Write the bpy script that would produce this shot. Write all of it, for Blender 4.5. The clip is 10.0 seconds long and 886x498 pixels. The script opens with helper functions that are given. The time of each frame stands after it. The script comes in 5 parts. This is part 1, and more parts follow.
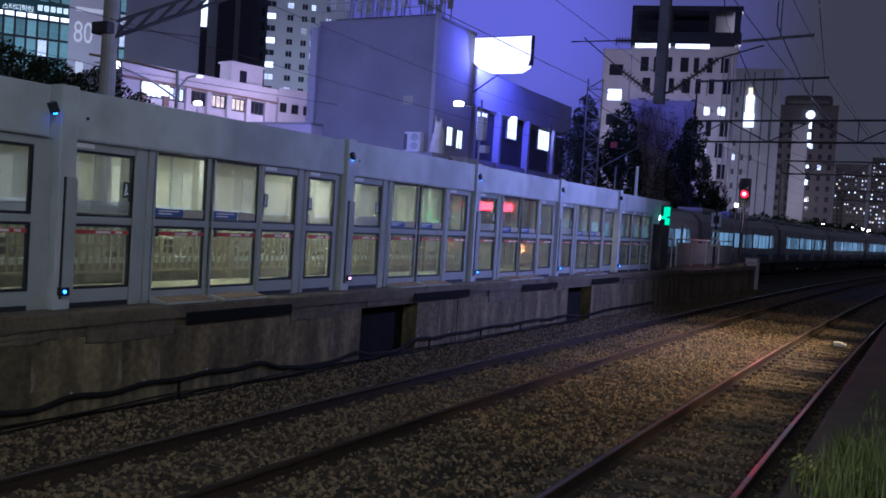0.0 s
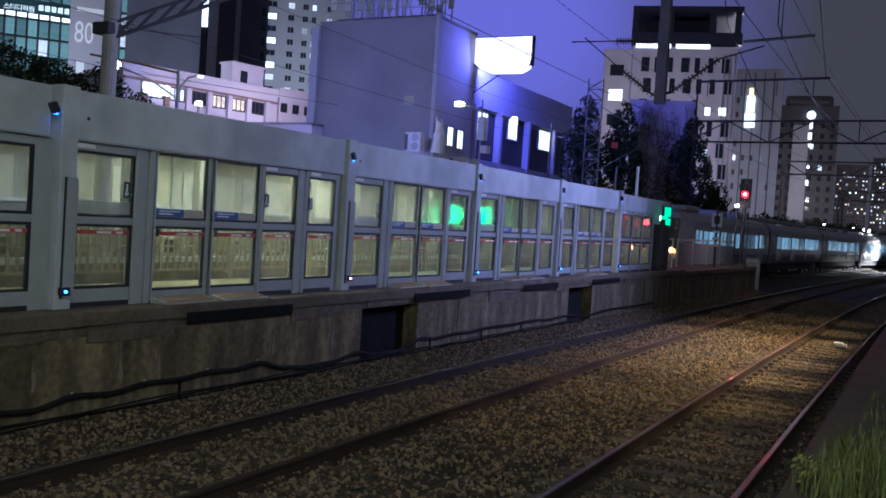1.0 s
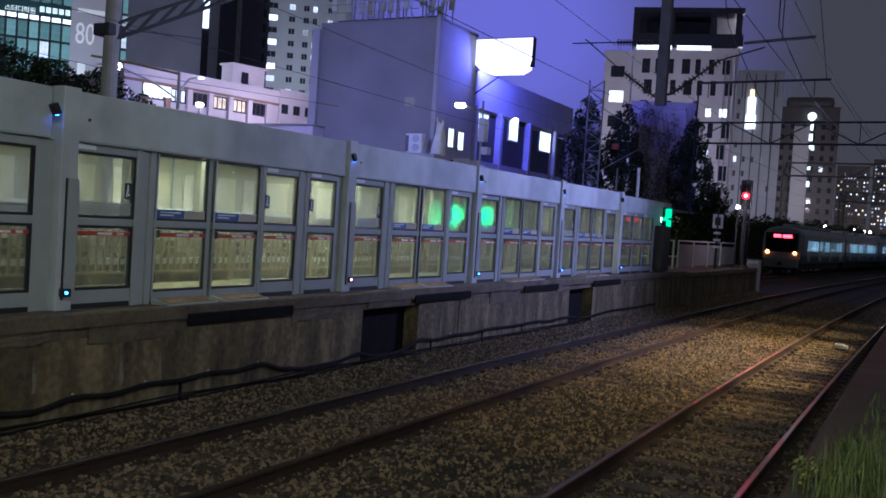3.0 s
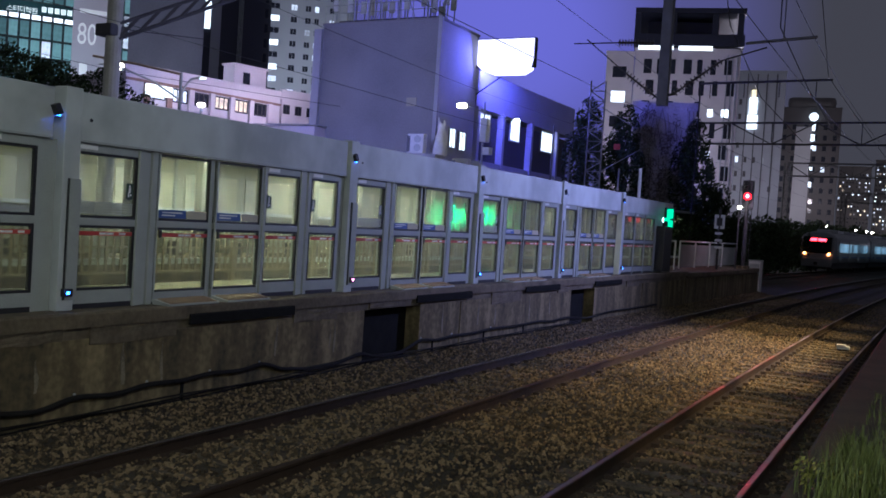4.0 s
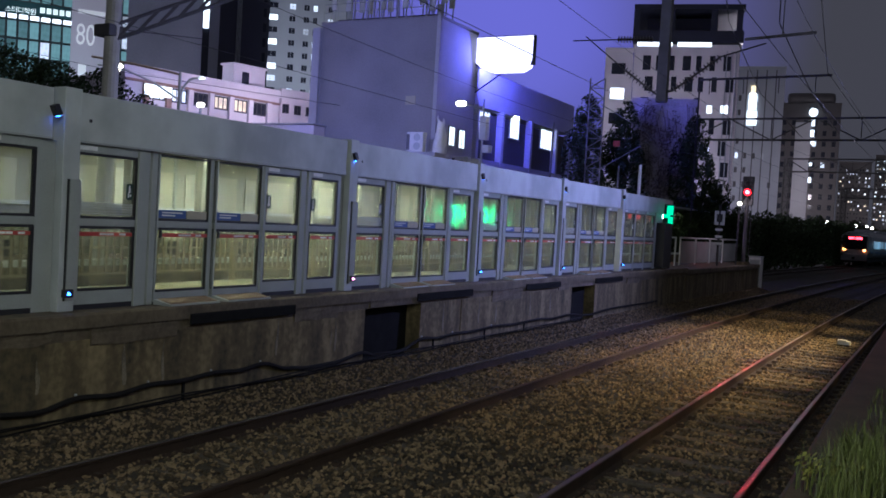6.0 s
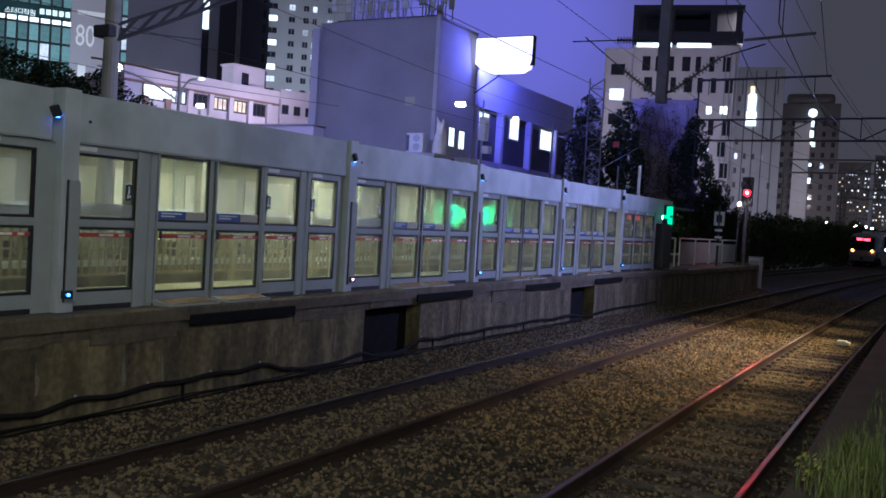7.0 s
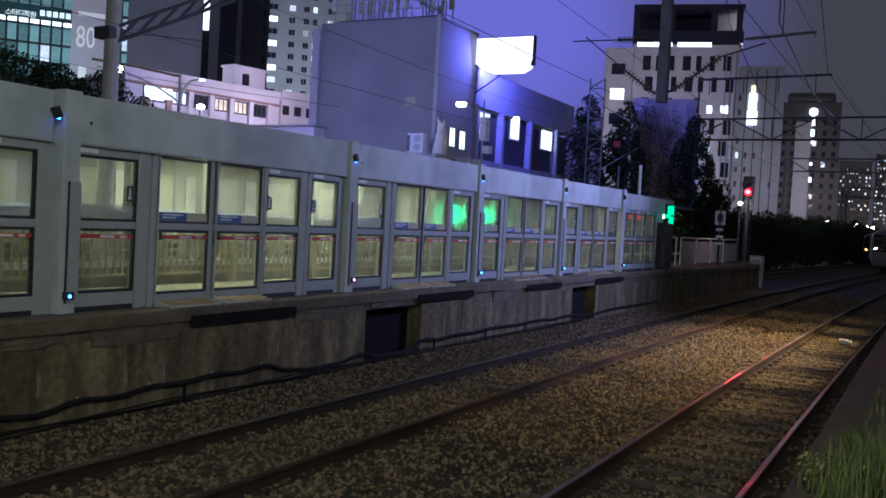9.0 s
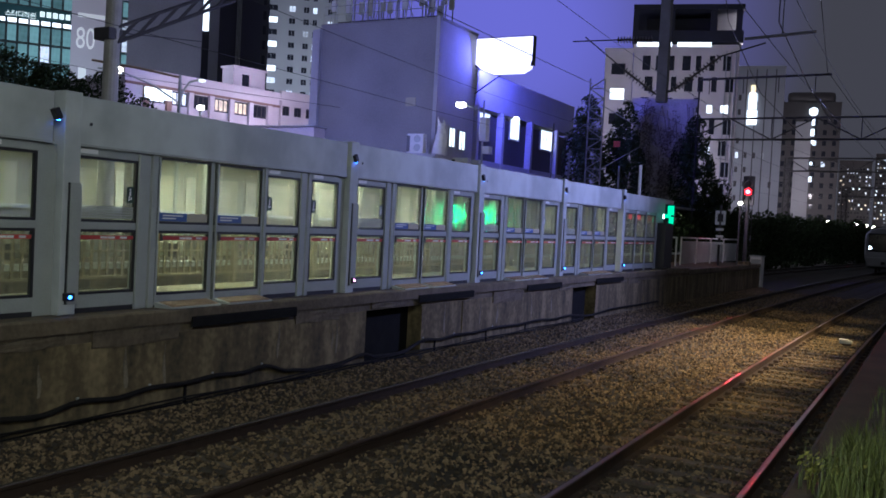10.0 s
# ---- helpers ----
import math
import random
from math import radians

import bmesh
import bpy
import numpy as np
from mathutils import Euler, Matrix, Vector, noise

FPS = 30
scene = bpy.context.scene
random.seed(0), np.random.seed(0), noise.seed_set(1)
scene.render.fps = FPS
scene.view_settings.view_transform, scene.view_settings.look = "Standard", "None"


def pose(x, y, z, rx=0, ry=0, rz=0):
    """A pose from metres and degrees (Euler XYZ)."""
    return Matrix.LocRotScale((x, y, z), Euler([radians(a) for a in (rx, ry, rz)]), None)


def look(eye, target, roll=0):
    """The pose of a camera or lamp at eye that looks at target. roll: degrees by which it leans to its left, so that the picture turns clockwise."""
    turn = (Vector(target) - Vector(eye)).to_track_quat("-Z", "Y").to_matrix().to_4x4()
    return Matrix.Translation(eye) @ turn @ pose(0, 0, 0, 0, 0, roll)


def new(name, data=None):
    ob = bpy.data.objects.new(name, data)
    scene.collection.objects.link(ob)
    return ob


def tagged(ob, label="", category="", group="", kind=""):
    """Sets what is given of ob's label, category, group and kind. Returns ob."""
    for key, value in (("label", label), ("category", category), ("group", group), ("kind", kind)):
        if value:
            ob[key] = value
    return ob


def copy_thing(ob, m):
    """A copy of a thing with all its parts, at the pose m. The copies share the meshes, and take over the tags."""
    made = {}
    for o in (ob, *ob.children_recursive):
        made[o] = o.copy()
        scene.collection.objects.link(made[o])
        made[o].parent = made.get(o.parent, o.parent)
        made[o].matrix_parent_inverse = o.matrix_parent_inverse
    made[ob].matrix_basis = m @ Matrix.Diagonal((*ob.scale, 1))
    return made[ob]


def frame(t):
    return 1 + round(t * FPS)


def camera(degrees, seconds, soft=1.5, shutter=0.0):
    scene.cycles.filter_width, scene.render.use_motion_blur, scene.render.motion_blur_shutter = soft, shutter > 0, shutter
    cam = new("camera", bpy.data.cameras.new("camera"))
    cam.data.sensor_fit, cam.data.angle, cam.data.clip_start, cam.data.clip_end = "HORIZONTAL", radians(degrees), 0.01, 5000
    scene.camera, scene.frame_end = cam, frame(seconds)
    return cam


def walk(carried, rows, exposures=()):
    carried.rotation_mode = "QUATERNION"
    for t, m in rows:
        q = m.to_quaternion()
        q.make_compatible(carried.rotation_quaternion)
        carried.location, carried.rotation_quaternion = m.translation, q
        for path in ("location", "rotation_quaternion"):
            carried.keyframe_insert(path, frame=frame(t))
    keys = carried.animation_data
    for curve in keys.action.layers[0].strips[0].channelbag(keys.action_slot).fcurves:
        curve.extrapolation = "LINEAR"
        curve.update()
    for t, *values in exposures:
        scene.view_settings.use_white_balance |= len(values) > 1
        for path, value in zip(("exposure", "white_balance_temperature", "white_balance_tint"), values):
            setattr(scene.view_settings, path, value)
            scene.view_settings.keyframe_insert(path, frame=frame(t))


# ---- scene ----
# Night railway station: screened platform, two tracks, departing train, city behind.
cam = camera(52.21, 10.0, soft=1.7)
PATH = [
    (0.0, pose(0, 0, 2.49, 88.092, -3.680, 27.896)),
    (0.5, pose(0, 0, 2.49, 88.099, -3.705, 27.947)),
    (1.0, pose(0, 0, 2.49, 88.103, -3.705, 27.939)),
    (1.5, pose(0, 0, 2.49, 88.146, -3.670, 27.926)),
    (2.0, pose(0, 0, 2.49, 88.181, -3.671, 27.942)),
    (2.5, pose(0, 0, 2.49, 88.178, -3.703, 27.943)),
    (4.0, pose(0, 0, 2.49, 88.196, -3.743, 28.084)),
    (4.5, pose(0, 0, 2.49, 88.187, -3.758, 28.087)),
    (5.0, pose(0, 0, 2.49, 88.139, -3.610, 28.160)),
    (5.5, pose(0, 0, 2.49, 88.060, -3.406, 28.134)),
    (7.0, pose(0, 0, 2.49, 88.131, -3.315, 28.063)),
    (7.5, pose(0, 0, 2.49, 88.185, -3.310, 28.060)),
    (8.0, pose(0, 0, 2.49, 88.188, -3.310, 28.067)),
    (8.5, pose(0, 0, 2.49, 88.166, -3.262, 28.115)),
    (9.0, pose(0, 0, 2.49, 88.139, -3.127, 28.124)),
    (9.5, pose(0, 0, 2.49, 88.133, -2.959, 28.143)),
    (10.0, pose(0, 0, 2.49, 88.163, -3.011, 28.132)),
]
walk(cam, PATH, [(0, 0.04, 5350, 20), (0.5, 0.14, 5500, 16), (1.0, 0.21, 5680, 11), (2.5, 0.21, 5820, 10), (5.0, 0.22, 5950, 10), (10.0, 0.22, 5950, 9)])

# ---- world and large lights ----
world = bpy.data.worlds.new("night_sky")
scene.world = world
world.use_nodes = True
wn, wl = world.node_tree.nodes, world.node_tree.links
wn.clear()
w_out = wn.new("ShaderNodeOutputWorld")
w_bg = wn.new("ShaderNodeBackground")
w_tc = wn.new("ShaderNodeTexCoord")
w_dot = wn.new("ShaderNodeVectorMath")
w_dot.operation = "DOT_PRODUCT"
w_dot.inputs[1].default_value = (-0.41, 0.885, 0.215)   # towards the lit board, whose blue lens haze is painted into the sky
w_ramp = wn.new("ShaderNodeValToRGB")
w_ramp.color_ramp.interpolation = "EASE"
w_ramp.color_ramp.elements[0].position, w_ramp.color_ramp.elements[1].position = 0.945, 1.0
w_ramp.color_ramp.elements[0].color = (0.047, 0.046, 0.057, 1)
w_ramp.color_ramp.elements[1].color = (0.135, 0.132, 0.54, 1)
mid = w_ramp.color_ramp.elements.new(0.982)
mid.color = (0.078, 0.075, 0.205, 1)
wl.new(w_tc.outputs["Generated"], w_dot.inputs[0])
wl.new(w_dot.outputs["Value"], w_ramp.inputs[0])
wl.new(w_ramp.outputs[0], w_bg.inputs[0])
wl.new(w_bg.outputs[0], w_out.inputs[0])
w_bg.inputs[1].default_value = 1.0
scene.view_settings.exposure = 0.0

K = 0.001          # the whole line bends to the right with a radius of 1000 m
D_SCREEN = 8.395   # screen doors, metres to the left of the camera
D_WALL = 8.11      # platform wall
Z_PLAT = 1.226     # platform above the rail heads


def P(s, d, z=0.0):
    """A point s metres along the line, d metres to its left."""
    th, R = s * K, 1 / K
    return Vector((R - (R + d) * math.cos(th), (R + d) * math.sin(th), z))


def at(s, d, z=0.0, turn=0.0):
    """The frame there: x to the right, y along the line."""
    return Matrix.Translation(P(s, d, z)) @ Matrix.Rotation(-s * K + radians(turn), 4, "Z")


def lamp(name, kind, where, energy, color, size=0.2, spot=None, blend=0.6, size_y=None):
    data = bpy.data.lights.new(name, kind)
    data.energy, data.color = energy, color
    if kind == "AREA":
        data.size = size
        if size_y:
            data.shape, data.size_y = "RECTANGLE", size_y
    else:
        data.shadow_soft_size = size
    if spot:
        data.spot_size, data.spot_blend = radians(spot), blend
    ob = new(name, data)
    ob.matrix_world = where
    return ob


# warm lamps over the near platform, out of view, that light pools of ballast
for s, e in ((33.5, 2200), (29.5, 6500), (26.0, 14000), (24.0, 14000), (21.4, 16000), (18.4, 12000), (15.2, 5200), (12.0, 1700)):
    lamp("platform_lamp", "SPOT", look(P(s, -4.6, 9), P(s - 0.3, 3.7, 0)), e, (1.0, 0.69, 0.31), 0.14, 20, 1.0)
lamp("platform_lamp", "SPOT", look(P(3, -2.0, 4.6), P(6.0, 3.4, 0)), 60, (1.0, 0.62, 0.26), 0.12, 80, 1.0)
# unseen cool white light assumed over the near platform, behind and above the camera
lamp("unseen_fill_light", "AREA", look(P(-2, -2.0, 7.2), P(14, 8.3, 2.9)), 450, (0.96, 1.0, 0.88), 1.2, size_y=6)
# added blue spot without a source; stands in for lens haze on the fascia
lamp("unseen_fill_light", "SPOT", look(P(24, -3.0, 7.5), P(21, 8.3, 4.6)), 6200, (0.42, 0.45, 1.0), 0.4, 92, 1.0)
# tubes under the island canopy and over the far platform
for s in (7.2, 10.9, 14, 17.5, 21, 24.5, 28):
    lamp("platform_tube", "AREA", at(s, 9.55, 3.30), 6 if s < 9 else 30 if s < 13 else 22 if s < 16 else 13, (1.0, 0.93, 0.56), 0.25, size_y=1.3)
for s in (6, 12, 18, 24, 30, 36, 42, 48, 54):
    lamp("far_platform_tube", "AREA", at(s + 4.5, 15.6, 3.75), 38 if s < 9 else 115 if s < 21 else 60 if s < 27 else 26, (1.0, 1.0, 0.80), 0.25, size_y=3.0)
# green signal beyond the far track
lamp("signal_green_lamp", "SPOT", look(P(29.15, 15.19, 2.67), P(15.9, 8.4, 2.62)), 260, (0.004, 1.0, 0.30), 0.30, 34, 1.0)
# red main signal at the platform end
lamp("signal_red_lamp", "SPOT", look(P(42.85, 8.25, 4.50), P(17, 3.2, 0)), 2200, (1.0, 0.02, 0.03), 0.12, 17, 0.9)
lamp("signal_red_lamp", "SPOT", look(P(43.0, 8.6, 4.4), P(40, 9.5, 2.3)), 90, (1.0, 0.02, 0.05), 0.06, 44, 0.8)
# the small ramp lamp's light, moved off its head and tinted purple for haze
lamp("ramp_lamp_light", "POINT", at(41.6, 7.6, 4.0), 60, (0.95, 0.72, 1.0), 0.08)
# the lit advertising board throws blue light on the facade
lamp("advertising_board_light", "AREA", look((-20.9, 44.6, 11.6), (-20.5, 20, 5)), 200, (0.12, 0.12, 1.0), 3.2, size_y=1.8)
# the board's rear light, kept strong to stand in for haze on the annex
lamp("advertising_board_light", "AREA", look((-20.9, 45.9, 11.6), (-21.5, 60, 7)), 1100, (0.12, 0.12, 1.0), 3.2, size_y=1.8)
# added fill lights without fixtures that brighten the gable and the city behind
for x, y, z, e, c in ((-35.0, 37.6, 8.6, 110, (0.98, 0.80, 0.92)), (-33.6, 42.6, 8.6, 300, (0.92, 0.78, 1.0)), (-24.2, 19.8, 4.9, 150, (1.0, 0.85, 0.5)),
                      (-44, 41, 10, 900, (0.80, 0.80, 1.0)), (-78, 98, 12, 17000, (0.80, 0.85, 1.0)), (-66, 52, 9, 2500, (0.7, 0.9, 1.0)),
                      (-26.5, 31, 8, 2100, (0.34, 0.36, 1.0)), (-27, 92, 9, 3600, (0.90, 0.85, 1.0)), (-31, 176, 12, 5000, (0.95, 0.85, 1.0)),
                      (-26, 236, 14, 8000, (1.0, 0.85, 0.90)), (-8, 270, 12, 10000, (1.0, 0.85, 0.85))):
    lamp("city_fill_light", "POINT", Matrix.Translation((x, y, z)), e, c, 0.5)


# ---- materials ----
def mat(name, color, rough=0.6, metal=0.0, vary=0.25, scale=3.0, fine=40.0, bump=0.15, emit=None, strength=1.0, streak=False, rand=0.0, spec=0.5):
    """A surface with stains (scale) and grain (fine), both per metre."""
    m = bpy.data.materials.new(name)
    m.use_nodes = True
    n, l = m.node_tree.nodes, m.node_tree.links
    b = n["Principled BSDF"]
    b.inputs["Roughness"].default_value, b.inputs["Metallic"].default_value = rough, metal
    b.inputs["Specular IOR Level"].default_value = spec
    if emit:
        b.inputs["Base Color"].default_value = (*color, 1)
        b.inputs["Emission Color"].default_value = (*emit, 1)
        b.inputs["Emission Strength"].default_value = strength
        if rand <= 0:
            return m
    tc = n.new("ShaderNodeTexCoord")
    mp = n.new("ShaderNodeMapping")
    if streak:
        mp.inputs["Scale"].default_value = (1, 1, 0.22)
    l.new(tc.outputs["Object"], mp.inputs[0])
    big, small = n.new("ShaderNodeTexNoise"), n.new("ShaderNodeTexNoise")
    big.inputs["Scale"].default_value, big.inputs["Detail"].default_value = scale, 6
    small.inputs["Scale"].default_value, small.inputs["Detail"].default_value = fine, 4
    l.new(mp.outputs[0], big.inputs["Vector"])
    l.new(tc.outputs["Object"], small.inputs["Vector"])
    mul = n.new("ShaderNodeMath")
    mul.operation = "MULTIPLY_ADD"
    mul.inputs[1].default_value, mul.inputs[2].default_value = 0.35, 0
    l.new(small.outputs[0], mul.inputs[0])
    add = n.new("ShaderNodeMath")
    add.operation = "MULTIPLY_ADD"
    add.inputs[1].default_value = 0.65
    l.new(big.outputs[0], add.inputs[0])
    l.new(mul.outputs[0], add.inputs[2])
    last = add.outputs[0]
    if rand > 0:
        oi = n.new("ShaderNodeObjectInfo")
        geo = n.new("ShaderNodeNewGeometry")
        both = n.new("ShaderNodeMath")
        l.new(oi.outputs["Random"], both.inputs[0])
        l.new(geo.outputs["Random Per Island"], both.inputs[1])
        fr = n.new("ShaderNodeMath")
        fr.operation = "FRACT"
        l.new(both.outputs[0], fr.inputs[0])
        mx = n.new("ShaderNodeMath")
        mx.operation = "MULTIPLY_ADD"
        mx.inputs[1].default_value = rand
        l.new(fr.outputs[0], mx.inputs[0])
        l.new(last, mx.inputs[2])
        sub = n.new("ShaderNodeMath")
        sub.inputs[1].default_value = -rand / 2
        l.new(mx.outputs[0], sub.inputs[0])
        last = sub.outputs[0]
    if emit:
        mr = n.new("ShaderNodeMapRange")
        mr.inputs[1].default_value, mr.inputs[2].default_value = 0.2, 0.8
        mr.inputs[3].default_value, mr.inputs[4].default_value = 0.15 * strength, 1.6 * strength
        l.new(last, mr.inputs[0])
        l.new(mr.outputs[0], b.inputs["Emission Strength"])
        return m
    ramp = n.new("ShaderNodeValToRGB")
    ramp.color_ramp.elements[0].position, ramp.color_ramp.elements[1].position = (0.40, 0.62) if streak else (0.30, 0.70)
    ramp.color_ramp.elements[0].color = (*[c * (1 - vary) for c in color], 1)
    ramp.color_ramp.elements[1].color = (*[min(1, c * (1 + vary)) for c in color], 1)
    l.new(last, ramp.inputs[0])
    l.new(ramp.outputs[0], b.inputs["Base Color"])
    if bump:
        bp = n.new("ShaderNodeBump")
        bp.inputs["Strength"].default_value, bp.inputs["Distance"].default_value = bump, 0.01
        l.new(small.outputs[0], bp.inputs["Height"])
        l.new(bp.outputs[0], b.inputs["Normal"])
    return m


def glass(name, tint, haze, gloss=0.06):
    """A pane: clear, with a film of dirt that scatters a little, and a mirror gloss."""
    m = bpy.data.materials.new(name)
    m.use_nodes = True
    n, l = m.node_tree.nodes, m.node_tree.links
    n.clear()
    out = n.new("ShaderNodeOutputMaterial")
    clear, dirt, back, shine = n.new("ShaderNodeBsdfTransparent"), n.new("ShaderNodeBsdfRefraction"), n.new("ShaderNodeBsdfDiffuse"), n.new("ShaderNodeBsdfGlossy")
    clear.inputs[0].default_value = (*tint, 1)
    dirt.inputs["Color"].default_value = (0.9, 0.92, 0.9, 1)
    dirt.inputs["Roughness"].default_value, dirt.inputs["IOR"].default_value = 0.55, 1.025
    back.inputs[0].default_value = (0.5, 0.52, 0.5, 1)
    shine.inputs["Roughness"].default_value = 0.06
    soft, both = n.new("ShaderNodeBsdfTranslucent"), n.new("ShaderNodeMixShader")
    soft.inputs[0].default_value, both.inputs[0].default_value = (0.85, 0.88, 0.85, 1), 0.5
    l.new(dirt.outputs[0], both.inputs[1])
    l.new(soft.outputs[0], both.inputs[2])
    film, mix, top = n.new("ShaderNodeMixShader"), n.new("ShaderNodeMixShader"), n.new("ShaderNodeMixShader")
    film.inputs[0].default_value = 0.14
    l.new(both.outputs[0], film.inputs[1])
    l.new(back.outputs[0], film.inputs[2])
    nz, tc, mr = n.new("ShaderNodeTexNoise"), n.new("ShaderNodeTexCoord"), n.new("ShaderNodeMapRange")
    nz.inputs["Scale"].default_value, nz.inputs["Detail"].default_value = 2.2, 6
    l.new(tc.outputs["Object"], nz.inputs["Vector"])
    mr.inputs[1].default_value, mr.inputs[2].default_value = 0.3, 0.7
    mr.inputs[3].default_value, mr.inputs[4].default_value = haze * 0.7, haze * 1.3
    l.new(nz.outputs[0], mr.inputs[0])
    l.new(mr.outputs[0], mix.inputs[0])
    l.new(clear.outputs[0], mix.inputs[1])
    l.new(film.outputs[0], mix.inputs[2])
    facing, power, gain = n.new("ShaderNodeLayerWeight"), n.new("ShaderNodeMath"), n.new("ShaderNodeMath")
    facing.inputs[0].default_value = 0.5
    power.operation, gain.operation = "POWER", "MULTIPLY_ADD"
    power.inputs[1].default_value, gain.inputs[1].default_value, gain.inputs[2].default_value = 4.0, 0.45, gloss * 0.4
    l.new(facing.outputs["Facing"], power.inputs[0])
    l.new(power.outputs[0], gain.inputs[0])
    l.new(gain.outputs[0], top.inputs[0])
    l.new(mix.outputs[0], top.inputs[1])
    l.new(shine.outputs[0], top.inputs[2])
    l.new(top.outputs[0], out.inputs[0])
    return m


M = {}
M["fascia"] = mat("painted_steel_fascia", (0.44, 0.475, 0.47), 0.55, 0.0, 0.20, 0.8, 2.5, 0.0, streak=True)
M["alu"] = mat("grey_aluminium", (0.32, 0.345, 0.325), 0.42, 0.0, 0.15, 2.0, 60, 0.05)
M["gasket"] = mat("black_gasket", (0.018, 0.018, 0.02), 0.6, 0, 0.2, 5, 60, 0.05)
M["pane"] = glass("screen_glass", (0.86, 0.92, 0.85), 0.18)
M["red_strip"] = mat("red_warning_strip", (0.38, 0.035, 0.03), 0.5, 0, 0.15, 6, 50, 0.03)
M["white_tag"] = mat("white_label", (0.75, 0.76, 0.75), 0.5, 0, 0.08, 9, 60, 0.0)
M["blue_tag"] = mat("blue_label", (0.04, 0.09, 0.28), 0.5, 0, 0.1, 9, 60, 0.0)
M["black_box"] = mat("black_plastic", (0.02, 0.02, 0.023), 0.45, 0, 0.2, 8, 60, 0.05)
M["exit_green"] = mat("dark_green_sticker", (0.02, 0.05, 0.03), 0.5, 0, 0.15, 9, 60, 0.0)
M["blue_led"] = mat("blue_led", (0.02, 0.05, 0.3), 0.3, emit=(0.03, 0.16, 1.0), strength=24)
M["pink_led"] = mat("pink_led", (0.3, 0.1, 0.2), 0.3, emit=(1.0, 0.35, 0.75), strength=9)
M["white_led"] = mat("white_led", (0.5, 0.5, 0.5), 0.3, emit=(0.75, 0.88, 1.0), strength=16)
M["concrete"] = mat("stained_concrete", (0.102, 0.088, 0.064), 0.9, 0, 0.75, 3.2, 11, 0.35, streak=True)
cr_ = M["concrete"].node_tree
cr_.nodes["Mapping"].inputs["Scale"].default_value = (1.1, 1.1, 0.20)
cr_r = cr_.nodes["Color Ramp"].color_ramp
cr_r.elements[0].color, cr_r.elements[1].color = (0.040, 0.033, 0.018, 1), (0.25, 0.195, 0.100, 1)
cr_r.elements[0].position, cr_r.elements[1].position = 0.34, 0.68
cr_m = cr_r.elements.new(0.5)
cr_m.color = (0.115, 0.090, 0.046, 1)
M["lime"] = mat("lime_stain", (0.21, 0.18, 0.125), 0.9, 0, 0.5, 9, 60, 0.4, streak=True)
M["coping"] = mat("platform_concrete", (0.110, 0.088, 0.056), 0.85, 0, 0.55, 2.4, 18, 0.35)
M["floor_tile"] = mat("pale_platform_tile", (0.44, 0.40, 0.28), 0.6, 0, 0.2, 2, 30, 0.1)
M["rubber"] = mat("rubber_and_recess_black", (0.012, 0.012, 0.012), 0.9, 0, 0.3, 5, 40, 0.2, spec=0.1)
M["cable"] = mat("black_cable", (0.014, 0.013, 0.012), 0.7, 0, 0.3, 6, 50, 0.1, spec=0.2)
M["tread"] = mat("tan_tread_plate", (0.27, 0.19, 0.12), 0.7, 0, 0.25, 8, 90, 0.3)
M["ballast"] = mat("ballast_stone", (0.140, 0.102, 0.056), 0.9, 0, 0.6, 6, 60, 0.6, rand=0.9)
M["ground"] = mat("dirty_gravel_ground", (0.036, 0.029, 0.020), 0.95, 0, 0.5, 1.5, 14, 1.0)
M["sleeper"] = mat("concrete_sleeper", (0.085, 0.070, 0.050), 0.9, 0, 0.55, 4, 40, 0.4)
M["rail_rust"] = mat("rusty_rail_side", (0.034, 0.021, 0.014), 0.75, 0.2, 0.4, 5, 50, 0.3)
M["rail_top"] = mat("polished_rail_head", (0.34, 0.32, 0.30), 0.20, 0.9, 0.12, 3, 60, 0.02)
M["rail_dull"] = mat("dull_rusty_rail_head", (0.085, 0.050, 0.032), 0.36, 0.15, 0.3, 4, 50, 0.05, spec=0.3)
M["grass"] = mat("grass_blade", (0.090, 0.115, 0.028), 0.6, 0, 0.5, 3, 20, 0.0, rand=0.6)
M["platform_dirt"] = mat("dirty_platform_surface", (0.042, 0.034, 0.020), 0.95, 0, 0.5, 2.2, 25, 0.5)
M["soil"] = mat("soil", (0.055, 0.045, 0.03), 0.95, 0, 0.4, 3, 20, 0.6)
M["cream"] = mat("cream_panel", (0.62, 0.58, 0.42), 0.55, 0, 0.1, 1.5, 30, 0.04)
M["cream_dark"] = mat("beige_panel", (0.40, 0.37, 0.27), 0.55, 0, 0.12, 1.5, 30, 0.04)
M["column_grey"] = mat("grey_column_paint", (0.23, 0.22, 0.17), 0.6, 0, 0.15, 2, 30, 0.05)
M["steel_white"] = mat("white_painted_steel", (0.62, 0.63, 0.60), 0.5, 0, 0.12, 4, 50, 0.05)
M["railing_paint"] = mat("worn_beige_railing_paint", (0.25, 0.21, 0.12), 0.6, 0, 0.2, 4, 40, 0.05)
M["roof"] = mat("canopy_sheet", (0.40, 0.41, 0.42), 0.6, 0.0, 0.15, 2, 30, 0.05)
M["tube"] = mat("fluorescent_tube", (0.8, 0.8, 0.75), 0.4, emit=(1.0, 0.95, 0.75), strength=7)
M["mast"] = mat("grey_steel_mast", (0.18, 0.185, 0.19), 0.6, 0.3, 0.25, 2, 40, 0.1)
M["mast_concrete"] = mat("weathered_mast_concrete", (0.36, 0.35, 0.31), 0.85, 0, 0.25, 2, 40, 0.2)
